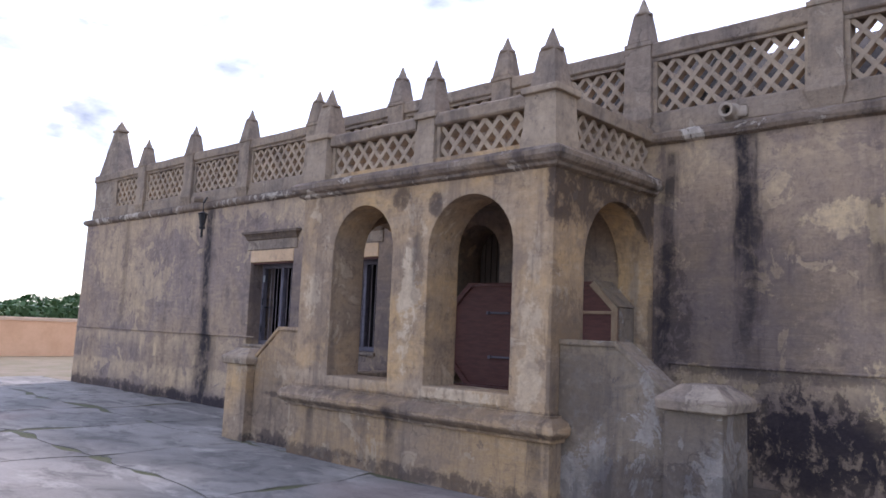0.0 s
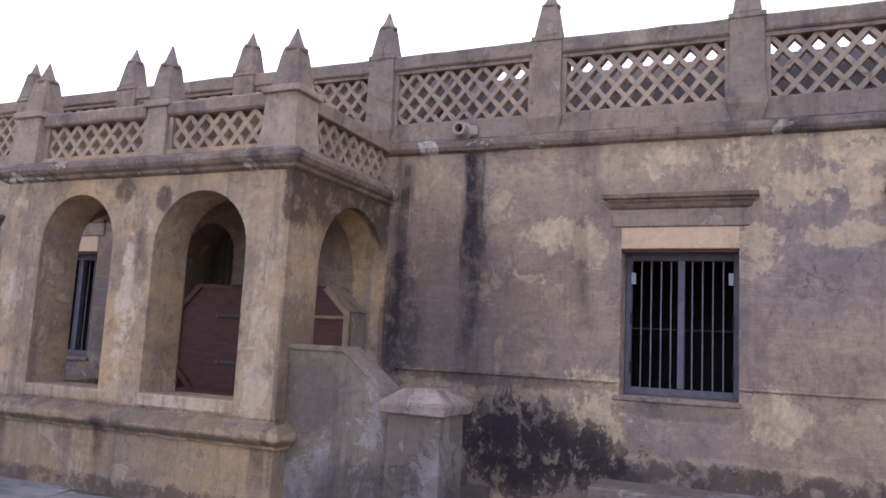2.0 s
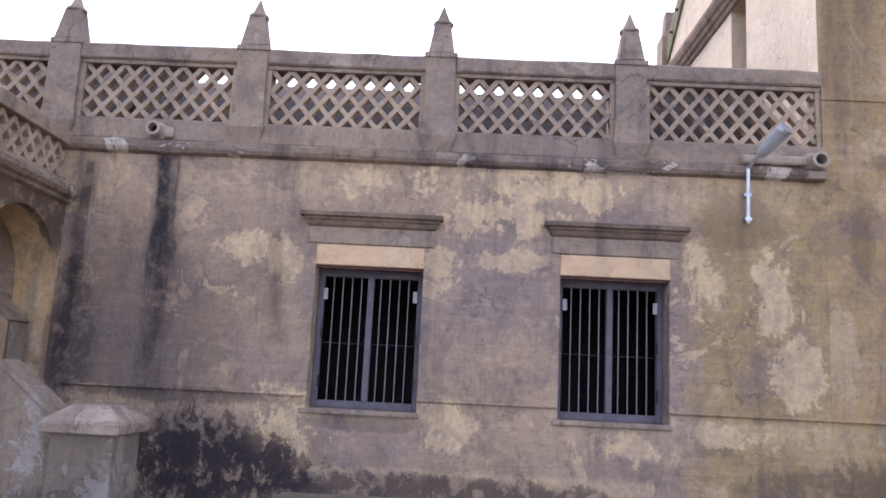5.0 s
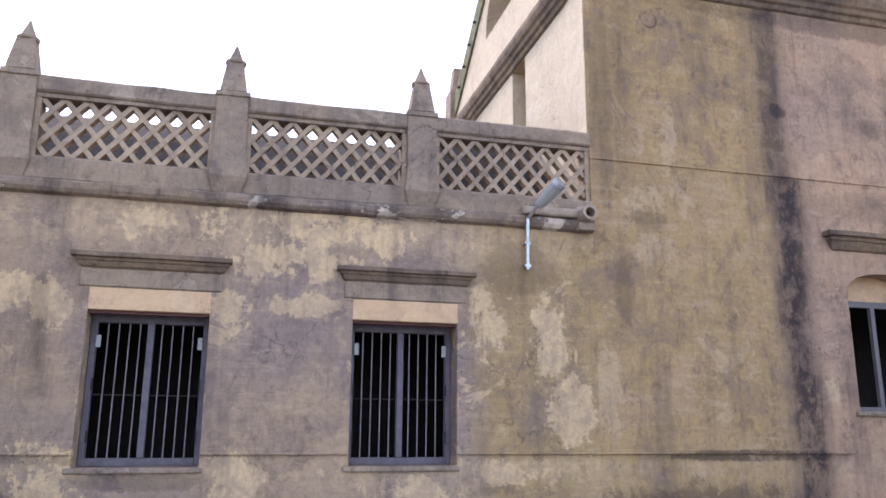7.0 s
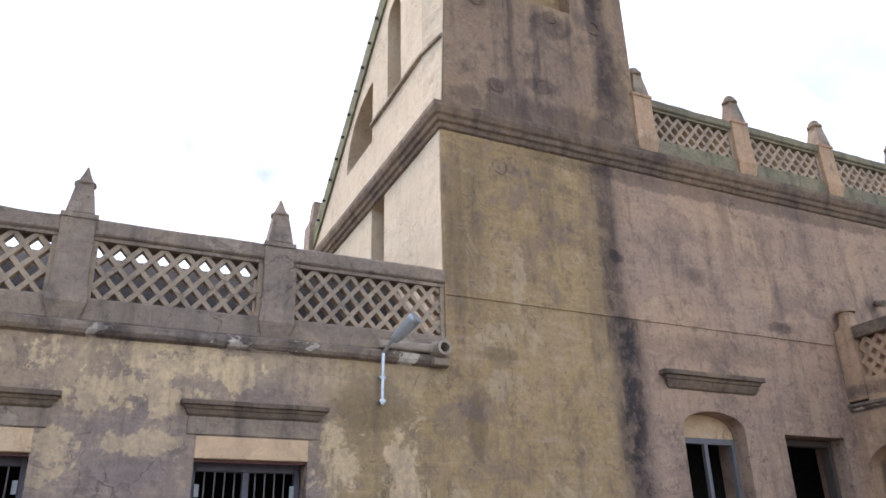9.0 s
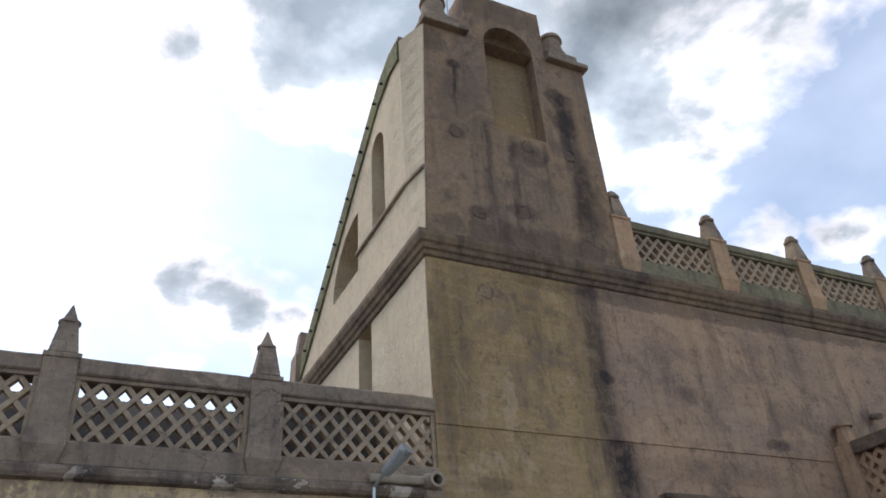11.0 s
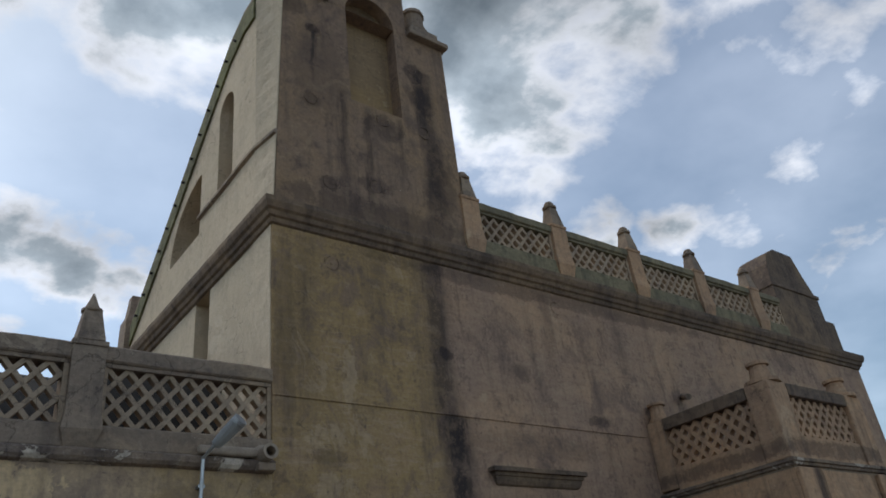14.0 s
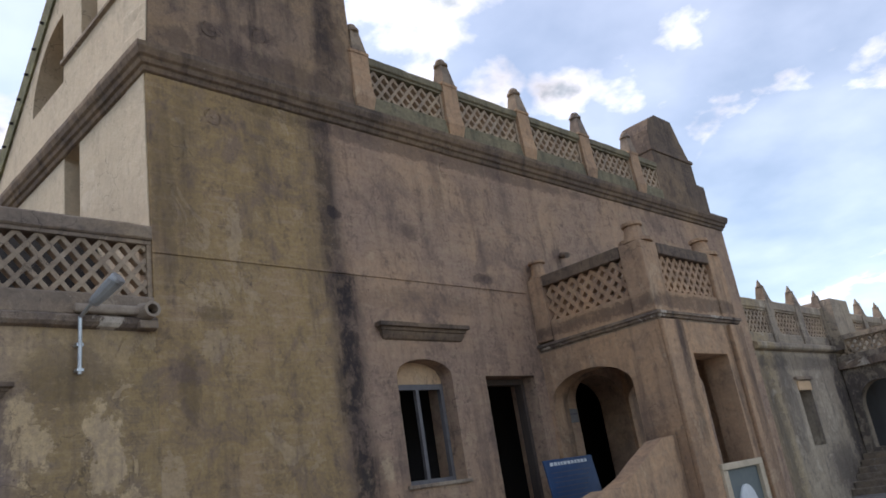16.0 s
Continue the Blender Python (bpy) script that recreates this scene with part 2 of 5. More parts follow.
    chips = k.noise(6, 8, 0.8, vec=k.scaled(1, 1, 1, (9, 1, 4)))
    col = k.mix(k.range(chips, 0.665, 0.69, 0, 0.8 * calm), col, k.mix(0.5, pale, (0.55, 0.50, 0.43)))
    col = k.mix(k.range(fine, 0.35, 0.75, 0, 0.28), col, dark)
    h = k.math("ADD", k.math("MULTIPLY", mid, 1.0), k.math("MULTIPLY", mott, 0.8))
    h = k.math("ADD", h, k.math("MULTIPLY", fine, 0.30))
    h = k.math("ADD", h, k.math("MULTIPLY", grit, 0.08))
    h = k.math("ADD", h, k.math("MULTIPLY", pm, -0.22))
    h = k.math("ADD", h, k.math("MULTIPLY", ghost, -0.25))
    h = k.math("ADD", h, k.math("MULTIPLY", crack, -0.5))
    k.bump(h, 0.6, 0.04, bevel)
    return k.done(col, k.range(fine, 0.2, 0.8, 0.82, 0.97), 0, 0.2)


M = {}
TAN, UMBER, SOOT, PALE = (0.405, 0.285, 0.185), (0.295, 0.222, 0.185), (0.10, 0.075, 0.072), (0.70, 0.505, 0.29)
OCHRE = (0.39, 0.262, 0.110)
M["wing"] = plaster("plaster_wing", TAN, UMBER, SOOT, PALE,
                    # The strip and patch at x -4.05 darken the corner by the porch.
                    streaks=[(-3.18, 0.13, 2.0, 3.9, 1.0), (-3.1, 0.16, 1.0, 3.9, 0.8), (-1.95, 0.12, 1.4, 3.0, 0.4), (-13.75, 0.22, 0.5, 3.9, 1.0), (-13.7, 0.40, -0.5, 1.35, 1.0), (-17.3, 0.15, 1.0, 3.9, 0.4), (-4.05, 0.12, 0.9, 3.7, 0.85), (-1.9, 0.07, 1.6, 2.6, 0.5)],
                    # The thin band at z 1.28 is shade painted under the string course.
                    damp_and_shade=[(-2.45, 0.62, 1.1, 0.50, 0.97), (-10.5, 0.05, 6.0, 0.16, 0.8), (-0.2, 0.45, 2.0, 0.16, 0.8), (-4.05, 1.8, 0.3, 0.9, 0.6), (-3.3, 1.9, 1.0, 1.1, 0.4), (-2.7, 1.28, 1.2, 0.08, 0.5),
                          (-9, 2.0, 3.5, 1.0, 0.35), (-16, 0.0, 6, 0.22, 0.8), (3.5, 0.55, 0.6, 0.3, 0.5), (-0.9, 1.08, 0.6, 0.09, 0.4), (2.9, 3.3, 0.5, 0.3, 0.35)],
                    bare=[(0.75, 3.6, 1.05, 0.24, 1.0), (0.5, 3.3, 0.75, 0.25, 0.85), (-1.05, 3.55, 0.32, 0.22, 0.9), (-2.2, 2.85, 0.42, 0.16, 0.9), (-1.82, 2.72, 0.16, 0.28, 0.8), (2.5, 2.7, 0.25, 0.4, 0.75),
                          (3.28, 2.55, 0.22, 0.55, 0.85), (3.5, 1.8, 0.25, 0.4, 0.7), (2.9, 1.15, 0.5, 0.12, 0.7), (-1.75, 0.95, 0.38, 0.42, 0.95), (-3.1, 0.9, 0.16, 0.35, 0.9), (-3.7, 1.22, 0.4, 0.12, 0.9),
                          (1.7, 0.95, 0.45, 0.16, 0.7), (-0.05, 1.1, 0.25, 0.25, 0.8), (-1.4, 2.4, 0.09, 1.0, 0.6), (-0.15, 2.65, 0.3, 0.3, 0.6), (0.6, 2.8, 0.4, 0.12, 0.6),
                          (-10.6, 3.45, 0.9, 0.4, 0.6), (-10.5, 0.25, 1.5, 0.2, 0.8), (-16.5, 2.4, 1.2, 0.8, 0.5), (-18.0, 3.0, 1.0, 0.6, 0.5)],
                    pale_bands=[(3.2, 3.86, 0.35), (0.9, 1.33, 0.45), (0.1, 0.7, 0.5)], patch=0.35, stain=0.42, lays=0.32, calm=1.0, courses=0.22,
                    ochre=((2.45, 60.0), OCHRE))
M["block"] = plaster("plaster_block", (0.50, 0.32, 0.20), (0.385, 0.258, 0.185), (0.095, 0.07, 0.064), (0.56, 0.415, 0.265),
                     streaks=[(6.40, 0.30, 3.9, 7.2, 0.75), (6.52, 0.32, -1.0, 4.72, 0.95), (4.3, 0.2, 4.2, 7.0, 0.25), (5.4, 0.15, 5.2, 7.1, 0.3), (8.6, 0.15, 5.2, 7.0, 0.25), (10.4, 0.2, 5.4, 7.0, 0.25)],
                     # The thin band at z 1.31 darkens the wall just below the string course.
                     damp_and_shade=[(5.0, 0.6, 1.6, 0.4, 0.6), (5.7, 1.31, 1.3, 0.06, 0.7), (9.45, 4.9, 0.3, 0.10, 0.6), (6.49, 5.62, 0.12, 0.10, 0.7), (7.9, 5.52, 0.2, 0.16, 0.4), (4.55, 4.02, 0.2, 0.12, 0.4), (4.2, 3.2, 0.15, 0.5, 0.4), (8.0, 4.4, 1.2, 0.2, 0.25),
                           (4.0, 5.6, 0.16, 1.2, 0.3), (9.0, 6.95, 4.0, 0.14, 0.45)],
                     bare=[(6.55, 1.95, 0.07, 0.12, 1.0), (6.6, 1.65, 0.06, 0.10, 1.0), (6.9, 2.1, 0.1, 0.2, 0.8), (4.6, 3.7, 0.25, 0.2, 0.4), (4.9, 5.0, 0.12, 0.4, 0.5), (4.6, 4.3, 0.3, 0.15, 0.5), (3.95, 2.0, 0.2, 0.5, 0.5)],
                     pale_bands=[(0.9, 1.30, 0.35)], stain=0.45, patch=0.2, lays=0.4,
                     ochre=((1.0, 6.3), OCHRE), calm=1.15, courses=0.12)
M["tower"] = plaster("plaster_bell_gable", (0.375, 0.245, 0.14), (0.295, 0.20, 0.14), (0.085, 0.063, 0.058), (0.46, 0.34, 0.21),
                     streaks=[(4.55, 0.07, 9.6, 10.9, 0.8), (6.7, 0.22, 7.6, 11.0, 0.7), (5.5, 0.09, 7.4, 9.7, 0.55), (5.05, 0.09, 7.6, 9.9, 0.6), (6.1, 0.07, 8.0, 9.7, 0.5), (6.55, 0.12, 9.2, 10.9, 0.7)],
                     damp_and_shade=[(4.75, 8.0, 0.2, 0.14, 0.5), (5.55, 8.2, 0.3, 0.14, 0.45), (4.55, 10.98, 0.12, 0.12, 0.7), (6.54, 10.9, 0.2, 0.25, 0.6), (6.6, 10.3, 0.25, 0.3, 0.6), (4.48, 9.49, 0.18, 0.15, 0.35), (5.78, 9.4, 0.4, 0.25, 0.5),
                           (5.6, 12.6, 1.2, 0.3, 0.4), (6.8, 8.6, 0.3, 0.8, 0.5), (5.6, 7.7, 1.8, 0.25, 0.45), (4.15, 11.4, 0.3, 0.3, 0.5), (4.6, 10.2, 0.5, 1.0, 0.3)],
                     stain=0.5, patch=0.12, calm=1.15, courses=0.1, lays=0.15)
M["porch"] = plaster("plaster_porch", (0.57, 0.36, 0.17), (0.40, 0.285, 0.19), (0.125, 0.094, 0.08), (0.62, 0.48, 0.33),
                     streaks=[(-6.25, 0.14, -0.2, 0.75, 0.8), (-4.35, 0.10, -0.2, 0.7, 0.7), (-7.7, 0.1, -0.3, 0.65, 0.6)],
                     # Stain on the plinth moulding's top; thin darker band along its underside.
                     damp_and_shade=[(-6.3, 3.08, 0.16, 0.14, 0.7), (-6.0, 2.3, 0.10, 0.4, 0.45), (-6.2, 0.0, 3.5, 0.16, 0.7), (-5.75, 2.98, 0.10, 0.14, 0.7), (-4.2, 3.0, 0.09, 0.35, 0.8), (-4.2, 1.2, 0.05, 0.9, 0.5), (-6.0, 0.8, 2.4, 0.08, 0.5),
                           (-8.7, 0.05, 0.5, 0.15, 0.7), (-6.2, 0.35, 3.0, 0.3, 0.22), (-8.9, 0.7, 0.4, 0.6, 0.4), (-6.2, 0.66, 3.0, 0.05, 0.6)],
                     bare=[(-6.1, 1.95, 0.16, 0.5, 0.9), (-6.2, 1.4, 0.12, 0.3, 0.8), (-4.45, 1.5, 0.15, 0.6, 0.6), (-4.4, 2.3, 0.1, 0.3, 0.5), (-7.8, 2.0, 0.2, 0.25, 0.7), (-5.4, 0.92, 0.6, 0.1, 0.8)],
                     pale_bands=[(0.85, 1.08, 0.8)], stain=0.58, patch=0.4, courses=0.15, calm=1.1)
# The niche's back gets darker towards the arched head.
M["niche"] = plaster("plaster_niche", (0.36, 0.24, 0.115), (0.29, 0.20, 0.115), (0.12, 0.085, 0.07), (0.55, 0.42, 0.25), damp_and_shade=[(5.7, 12.0, 0.5, 0.25, 0.6)], stain=0.3, patch=0.2, courses=0.0, calm=0.5)
M["entrance"] = plaster("plaster_entrance", (0.57, 0.35, 0.20), (0.46, 0.295, 0.185), (0.12, 0.088, 0.076), (0.62, 0.46, 0.30), stain=0.6, patch=0.25, courses=0.1, calm=0.9,
                        damp_and_shade=[(11.9, 3.98, 3.0, 0.12, 0.55), (10.7, 1.0, 0.3, 1.2, 0.4), (13.2, 2.0, 0.2, 1.6, 0.4), (11.1, 3.3, 0.12, 0.5, 0.5)], streaks=[(11.0, 0.12, 1.2, 3.7, 0.6), (12.75, 0.1, 1.0, 3.7, 0.5)])
M["cream"] = plaster("plaster_cream", (0.64, 0.52, 0.37), (0.57, 0.465, 0.33), (0.38, 0.30, 0.22), (0.70, 0.60, 0.46), stain=0.22, patch=0.2, courses=0.0)
M["coping"] = plaster("plaster_coping", (0.375, 0.275, 0.185), (0.28, 0.215, 0.165), (0.08, 0.064, 0.06), (0.47, 0.38, 0.28), stain=0.5, patch=0.4, bevel=0.012, courses=0.0)
# Coping colour with a mild green tint, for the block parapet.
M["coping_greenish"] = plaster("greenish_coping", (0.28, 0.235, 0.145), (0.215, 0.185, 0.125), (0.06, 0.056, 0.045), (0.38, 0.33, 0.20), stain=0.5, patch=0.3, bevel=0.012, courses=0.0)
M["verge"] = plaster("mossy_verge", (0.20, 0.20, 0.085), (0.15, 0.145, 0.08), (0.045, 0.045, 0.03), (0.30, 0.28, 0.15), stain=0.6, patch=0.3, bevel=0.012, courses=0.0)
M["lattice"] = plaster("plaster_lattice", (0.47, 0.35, 0.235), (0.37, 0.28, 0.20), (0.12, 0.095, 0.082), (0.50, 0.40, 0.30), stain=0.3, patch=0.3, bevel=0.008, courses=0.0)
M["lintel"] = plaster("painted_lintel", (0.70, 0.47, 0.275), (0.63, 0.42, 0.25), (0.40, 0.27, 0.18), (0.72, 0.54, 0.36), stain=0.2, patch=0.2, bevel=0.008, courses=0.0)
M["cornice"] = plaster("plaster_cornice", (0.30, 0.215, 0.145), (0.21, 0.16, 0.13), (0.045, 0.036, 0.036), (0.60, 0.51, 0.41), stain=0.7, patch=1.0, bevel=0.012, courses=0.0)
M["cornice_dark"] = plaster("plaster_heavy_cornice", (0.265, 0.18, 0.115), (0.165, 0.12, 0.092), (0.045, 0.037, 0.035), (0.35, 0.26, 0.17), stain=0.6, patch=0.15, bevel=0.012, courses=0.0)
# Near-black: the darkness behind the lattice openings is put into this colour.
M["roof"] = plaster("near_black_roof_lime", (0.06, 0.05, 0.043), (0.045, 0.04, 0.035), (0.025, 0.022, 0.022), (0.09, 0.075, 0.06), stain=0.5, patch=0.2, courses=0.0)
M["render"] = plaster("cement_render", (0.29, 0.215, 0.14), (0.23, 0.178, 0.13), (0.075, 0.063, 0.06), (0.40, 0.365, 0.33), stain=0.55, patch=0.45, courses=0.0, lays=0.2,
                      damp_and_shade=[(-3.95, 1.1, 0.3, 0.4, 0.4), (-3.2, 0.3, 1.0, 0.3, 0.5), (-2.85, 0.9, 0.3, 0.5, 0.3)], bare=[(-3.75, 0.55, 0.22, 0.25, 0.7), (-3.3, 0.9, 0.12, 0.4, 0.5), (-4.0, 0.3, 0.2, 0.2, 0.6), (-2.6, 0.6, 0.2, 0.3, 0.4)])
M["far"] = plaster("plaster_far_wing", (0.47, 0.375, 0.265), (0.37, 0.30, 0.23), (0.13, 0.105, 0.09), (0.58, 0.48, 0.36), stain=0.6, patch=0.5,
                   damp_and_shade=[(24.7, 2.2, 0.5, 2.2, 0.8), (19.6, 1.5, 0.4, 2.5, 0.5), (20.7, 2.6, 0.5, 1.6, 0.5), (23.2, 0.8, 1.0, 0.6, 0.5), (22.0, 3.6, 3.0, 0.2, 0.4)], bare=[(21.0, 2.2, 0.5, 0.8, 0.7), (23.2, 2.4, 0.5, 0.8, 0.6)], ochre=((18.5, 20.3), (0.46, 0.34, 0.19)))


def simple(name, c0, c1, rough, scale=6.0, metal=0.0, bump=0.2, dist=0.005, spec=0.4, stretch=(1, 1, 1)):
    k = Nodes(name)
    n = k.noise(scale, 6, 0.65, vec=k.scaled(*stretch))
    n2 = k.noise(scale * 7, 4, 0.6, vec=k.scaled(*stretch))
    f = k.math("ADD", k.math("MULTIPLY", n, 0.7), k.math("MULTIPLY", n2, 0.3))
    k.bump(n2, bump, dist)
    return k.done(k.mix(k.range(f, 0.35, 0.65), c0, c1), k.range(n, 0.3, 0.7, rough * 0.85, min(1, rough * 1.1)), metal, spec)


M["frame"] = simple("grey_window_paint", (0.105, 0.095, 0.11), (0.155, 0.14, 0.16), 0.8, spec=0.15)
M["dim_frame"] = simple("dull_grey_timber", (0.12, 0.112, 0.115), (0.17, 0.16, 0.16), 0.65)
M["plaque"] = simple("dull_grey_plaque", (0.13, 0.125, 0.13), (0.18, 0.17, 0.17), 0.5, 10)
M["iron"] = simple("painted_iron_bar", (0.24, 0.20, 0.21), (0.16, 0.13, 0.135), 0.55, 20, 0.2)
M["black_iron"] = simple("black_iron", (0.02, 0.02, 0.022), (0.035, 0.03, 0.03), 0.6, 20, 0.5)
# Near-black: the shade of unlit interiors is put into this colour.
M["dark"] = simple("painted_interior_shade", (0.02, 0.018, 0.02), (0.035, 0.03, 0.03), 0.95, 2)
M["red_wood"] = simple("red_oxide_painted_wood", (0.13, 0.042, 0.03), (0.085, 0.03, 0.024), 0.6, 5, stretch=(1, 1, 6))
M["pale_wood"] = simple("pale_wood", (0.36, 0.25, 0.15), (0.28, 0.18, 0.11), 0.7, 8)
M["door_wood"] = simple("weathered_door_wood", (0.06, 0.045, 0.04), (0.10, 0.075, 0.06), 0.75, 6, stretch=(6, 6, 0.6))
M["zinc"] = simple("galvanised_steel", (0.55, 0.57, 0.58), (0.42, 0.44, 0.46), 0.4, 14, 0.8)
M["lamp_glass"] = simple("grey_lamp_cover", (0.36, 0.37, 0.37), (0.30, 0.31, 0.31), 0.35, 12)
M["clay"] = simple("clay_pipe", (0.40, 0.32, 0.24), (0.28, 0.22, 0.17), 0.85, 9, bump=0.5)
# Near-black stands for the shade inside the drain pipes.
M["bore_shade"] = simple("pipe_bore_shade", (0.015, 0.013, 0.012), (0.03, 0.025, 0.02), 0.95, 9)
M["blue"] = simple("blue_sign_enamel", (0.022, 0.055, 0.13), (0.03, 0.075, 0.17), 0.35, 5)
M["white"] = simple("white_paint", (0.68, 0.70, 0.70), (0.58, 0.60, 0.60), 0.6, 8)
M["slate"] = simple("slate_blue_panel", (0.10, 0.12, 0.12), (0.14, 0.16, 0.15), 0.6, 8)
M["orange"] = simple("orange_wall_paint", (0.74, 0.43, 0.25), (0.66, 0.37, 0.21), 0.85, 1.2)
M["orange_cap"] = simple("peach_coping_paint", (0.78, 0.58, 0.42), (0.70, 0.50, 0.36), 0.85, 3)
M["leaf"] = simple("scrub_leaves", (0.03, 0.075, 0.022), (0.07, 0.13, 0.045), 0.7, 0.9)
M["moss"] = simple("moss_in_joints", (0.075, 0.085, 0.03), (0.12, 0.11, 0.06), 0.95, 7, bump=0.6, dist=0.02)
M["earth"] = simple("dry_earth", (0.24, 0.18, 0.12), (0.17, 0.15, 0.08), 0.95, 0.8, bump=0.5, dist=0.03)


def paving():
    k = Nodes("weathered_concrete_paving")
    big = k.noise(0.33, 7, 0.66, dist=0.8)
    mid = k.noise(1.4, 8, 0.72, vec=k.scaled(1.0, 1.6, 1), dist=0.6)
    worn_ = k.noise(0.9, 8, 0.72, vec=k.scaled(0.7, 1.5, 1, (4, 9, 0)), dist=0.5)
    fine = k.noise(26, 5, 0.72)
    col = k.mix(k.range(big, 0.40, 0.60), (0.285, 0.26, 0.228), (0.19, 0.175, 0.155))
    col = k.mix(k.range(mid, 0.48, 0.64, 0, 0.75), col, (0.10, 0.093, 0.085))
    col = k.mix(k.range(worn_, 0.55, 0.64, 0, 0.65), col, (0.40, 0.37, 0.325))
    col = k.mix(k.range(k.noise(0.22, 4, 0.5, vec=k.scaled(1, 1, 1, (14, 2, 0))), 0.54, 0.64, 0, 0.5), col, (0.27, 0.20, 0.17))
    col = k.mix(k.range(k.noise(2.2, 8, 0.75, vec=k.scaled(1, 1, 1, (3, 3, 5))), 0.60, 0.68, 0, 0.6), col, (0.09, 0.088, 0.08))
    col = k.mix(k.range(fine, 0.35, 0.8, 0, 0.35), col, (0.13, 0.125, 0.12))
    k.bump(k.math("ADD", mid, k.math("MULTIPLY", fine, 0.4)), 0.5, 0.025)
    return k.done(col, k.range(mid, 0.35, 0.65, 0.70, 0.95), 0, 0.3)


M["paving"] = paving()


# ---- mesh helpers ----
def thing(name, label="", category="", group="", kind="", at=None):
    ob = new(name)
    ob.empty_display_size = 0.2
    if at is not None:
        ob.matrix_world = at
    return tagged(ob, label, category, group, kind)


def finish(bm, name):
    bmesh.ops.recalc_face_normals(bm, faces=bm.faces)
    me = bpy.data.meshes.new(name)
    bm.to_mesh(me)
    bm.free()
    return me


def part(name, bm, material, parent=None, label="", smooth=False):
    me = finish(bm, name)
    me.materials.append(M[material])
    if smooth:
        for p in me.polygons:
            p.use_smooth = True
    ob = new(name, me)
    if parent is not None:
        ob.parent = parent
    if label:
        ob["label"] = label
    return ob


def again(name, ob, parent, m=None, label=""):
    """Another object on the same mesh."""
    o = new(name, ob.data)
    o.parent = parent
    if m is not None:
        o.matrix_basis = m
    if label:
        o["label"] = label
    return o


def box(bm, x0, x1, y0, y1, z0, z1, bevel=0.0):
    vs = [bm.verts.new(p) for p in ((x0, y0, z0), (x1, y0, z0), (x1, y1, z0), (x0, y1, z0), (x0, y0, z1), (x1, y0, z1), (x1, y1, z1), (x0, y1, z1))]
    fs = [bm.faces.new([vs[i] for i in f]) for f in ((0, 3, 2, 1), (4, 5, 6, 7), (0, 1, 5, 4), (1, 2, 6, 5), (2, 3, 7, 6), (3, 0, 4, 7))]
    if bevel:
        es = {e for f in fs for e in f.edges}
        bmesh.ops.bevel(bm, geom=list(es), offset=bevel, segments=2, profile=0.5, affect="EDGES")
    return bm


def boxed(*args, bevel=0.0):
    return box(bmesh.new(), *args, bevel=bevel)


def stack(bm, cx, cy, rings, n=4, turn=None):
    """A tapering solid through rings of (z, half width); n=4 gives square rings."""
    turn = math.pi / 4 if n == 4 and turn is None else (turn or 0.0)
    f = 1 / math.cos(math.pi / n) if n == 4 else 1.0
    loops = []
    for z, r in rings:
        loops.append([bm.verts.new((cx + r * f * math.cos(turn + 2 * math.pi * i / n), cy + r * f * math.sin(turn + 2 * math.pi * i / n), z)) for i in range(n)])
    for a, b in zip(loops, loops[1:]):
        for i in range(n):
            bm.faces.new((a[i], a[(i + 1) % n], b[(i + 1) % n], b[i]))
    bm.faces.new(loops[0][::-1])
    bm.faces.new(loops[-1])
    return bm


def rod(bm, a, b, r, n=8):
    a, b = Vector(a), Vector(b)
    q = (b - a).to_track_quat("Z", "Y").to_matrix()
    la, lb = [], []
    for i in range(n):
        o = q @ Vector((r * math.cos(2 * math.pi * i / n), r * math.sin(2 * math.pi * i / n), 0))
        la.append(bm.verts.new(a + o))
        lb.append(bm.verts.new(b + o))
    for i in range(n):
        bm.faces.new((la[i], la[(i + 1) % n], lb[(i + 1) % n], lb[i]))
    bm.faces.new(la[::-1])
    bm.faces.new(lb)
    return bm


def along_x(y0, sign=1):
    return lambda u, d, z: (u, y0 + sign * d, z)


def along_y(x0, sign=1):
    return lambda u, d, z: (x0 + sign * d, u, z)


def arch(ua, ub, sill, spring, rise, n=18):
    """An opening with a round or segmental head."""
    c, h = (ua + ub) / 2, (ub - ua) / 2
    return (ua, ub, sill, lambda u: spring + rise * math.sqrt(max(0.0, 1 - ((u - c) / h) ** 2)), n)


def square(ua, ub, sill, head):
    return (ua, ub, sill, lambda u: head, 1)


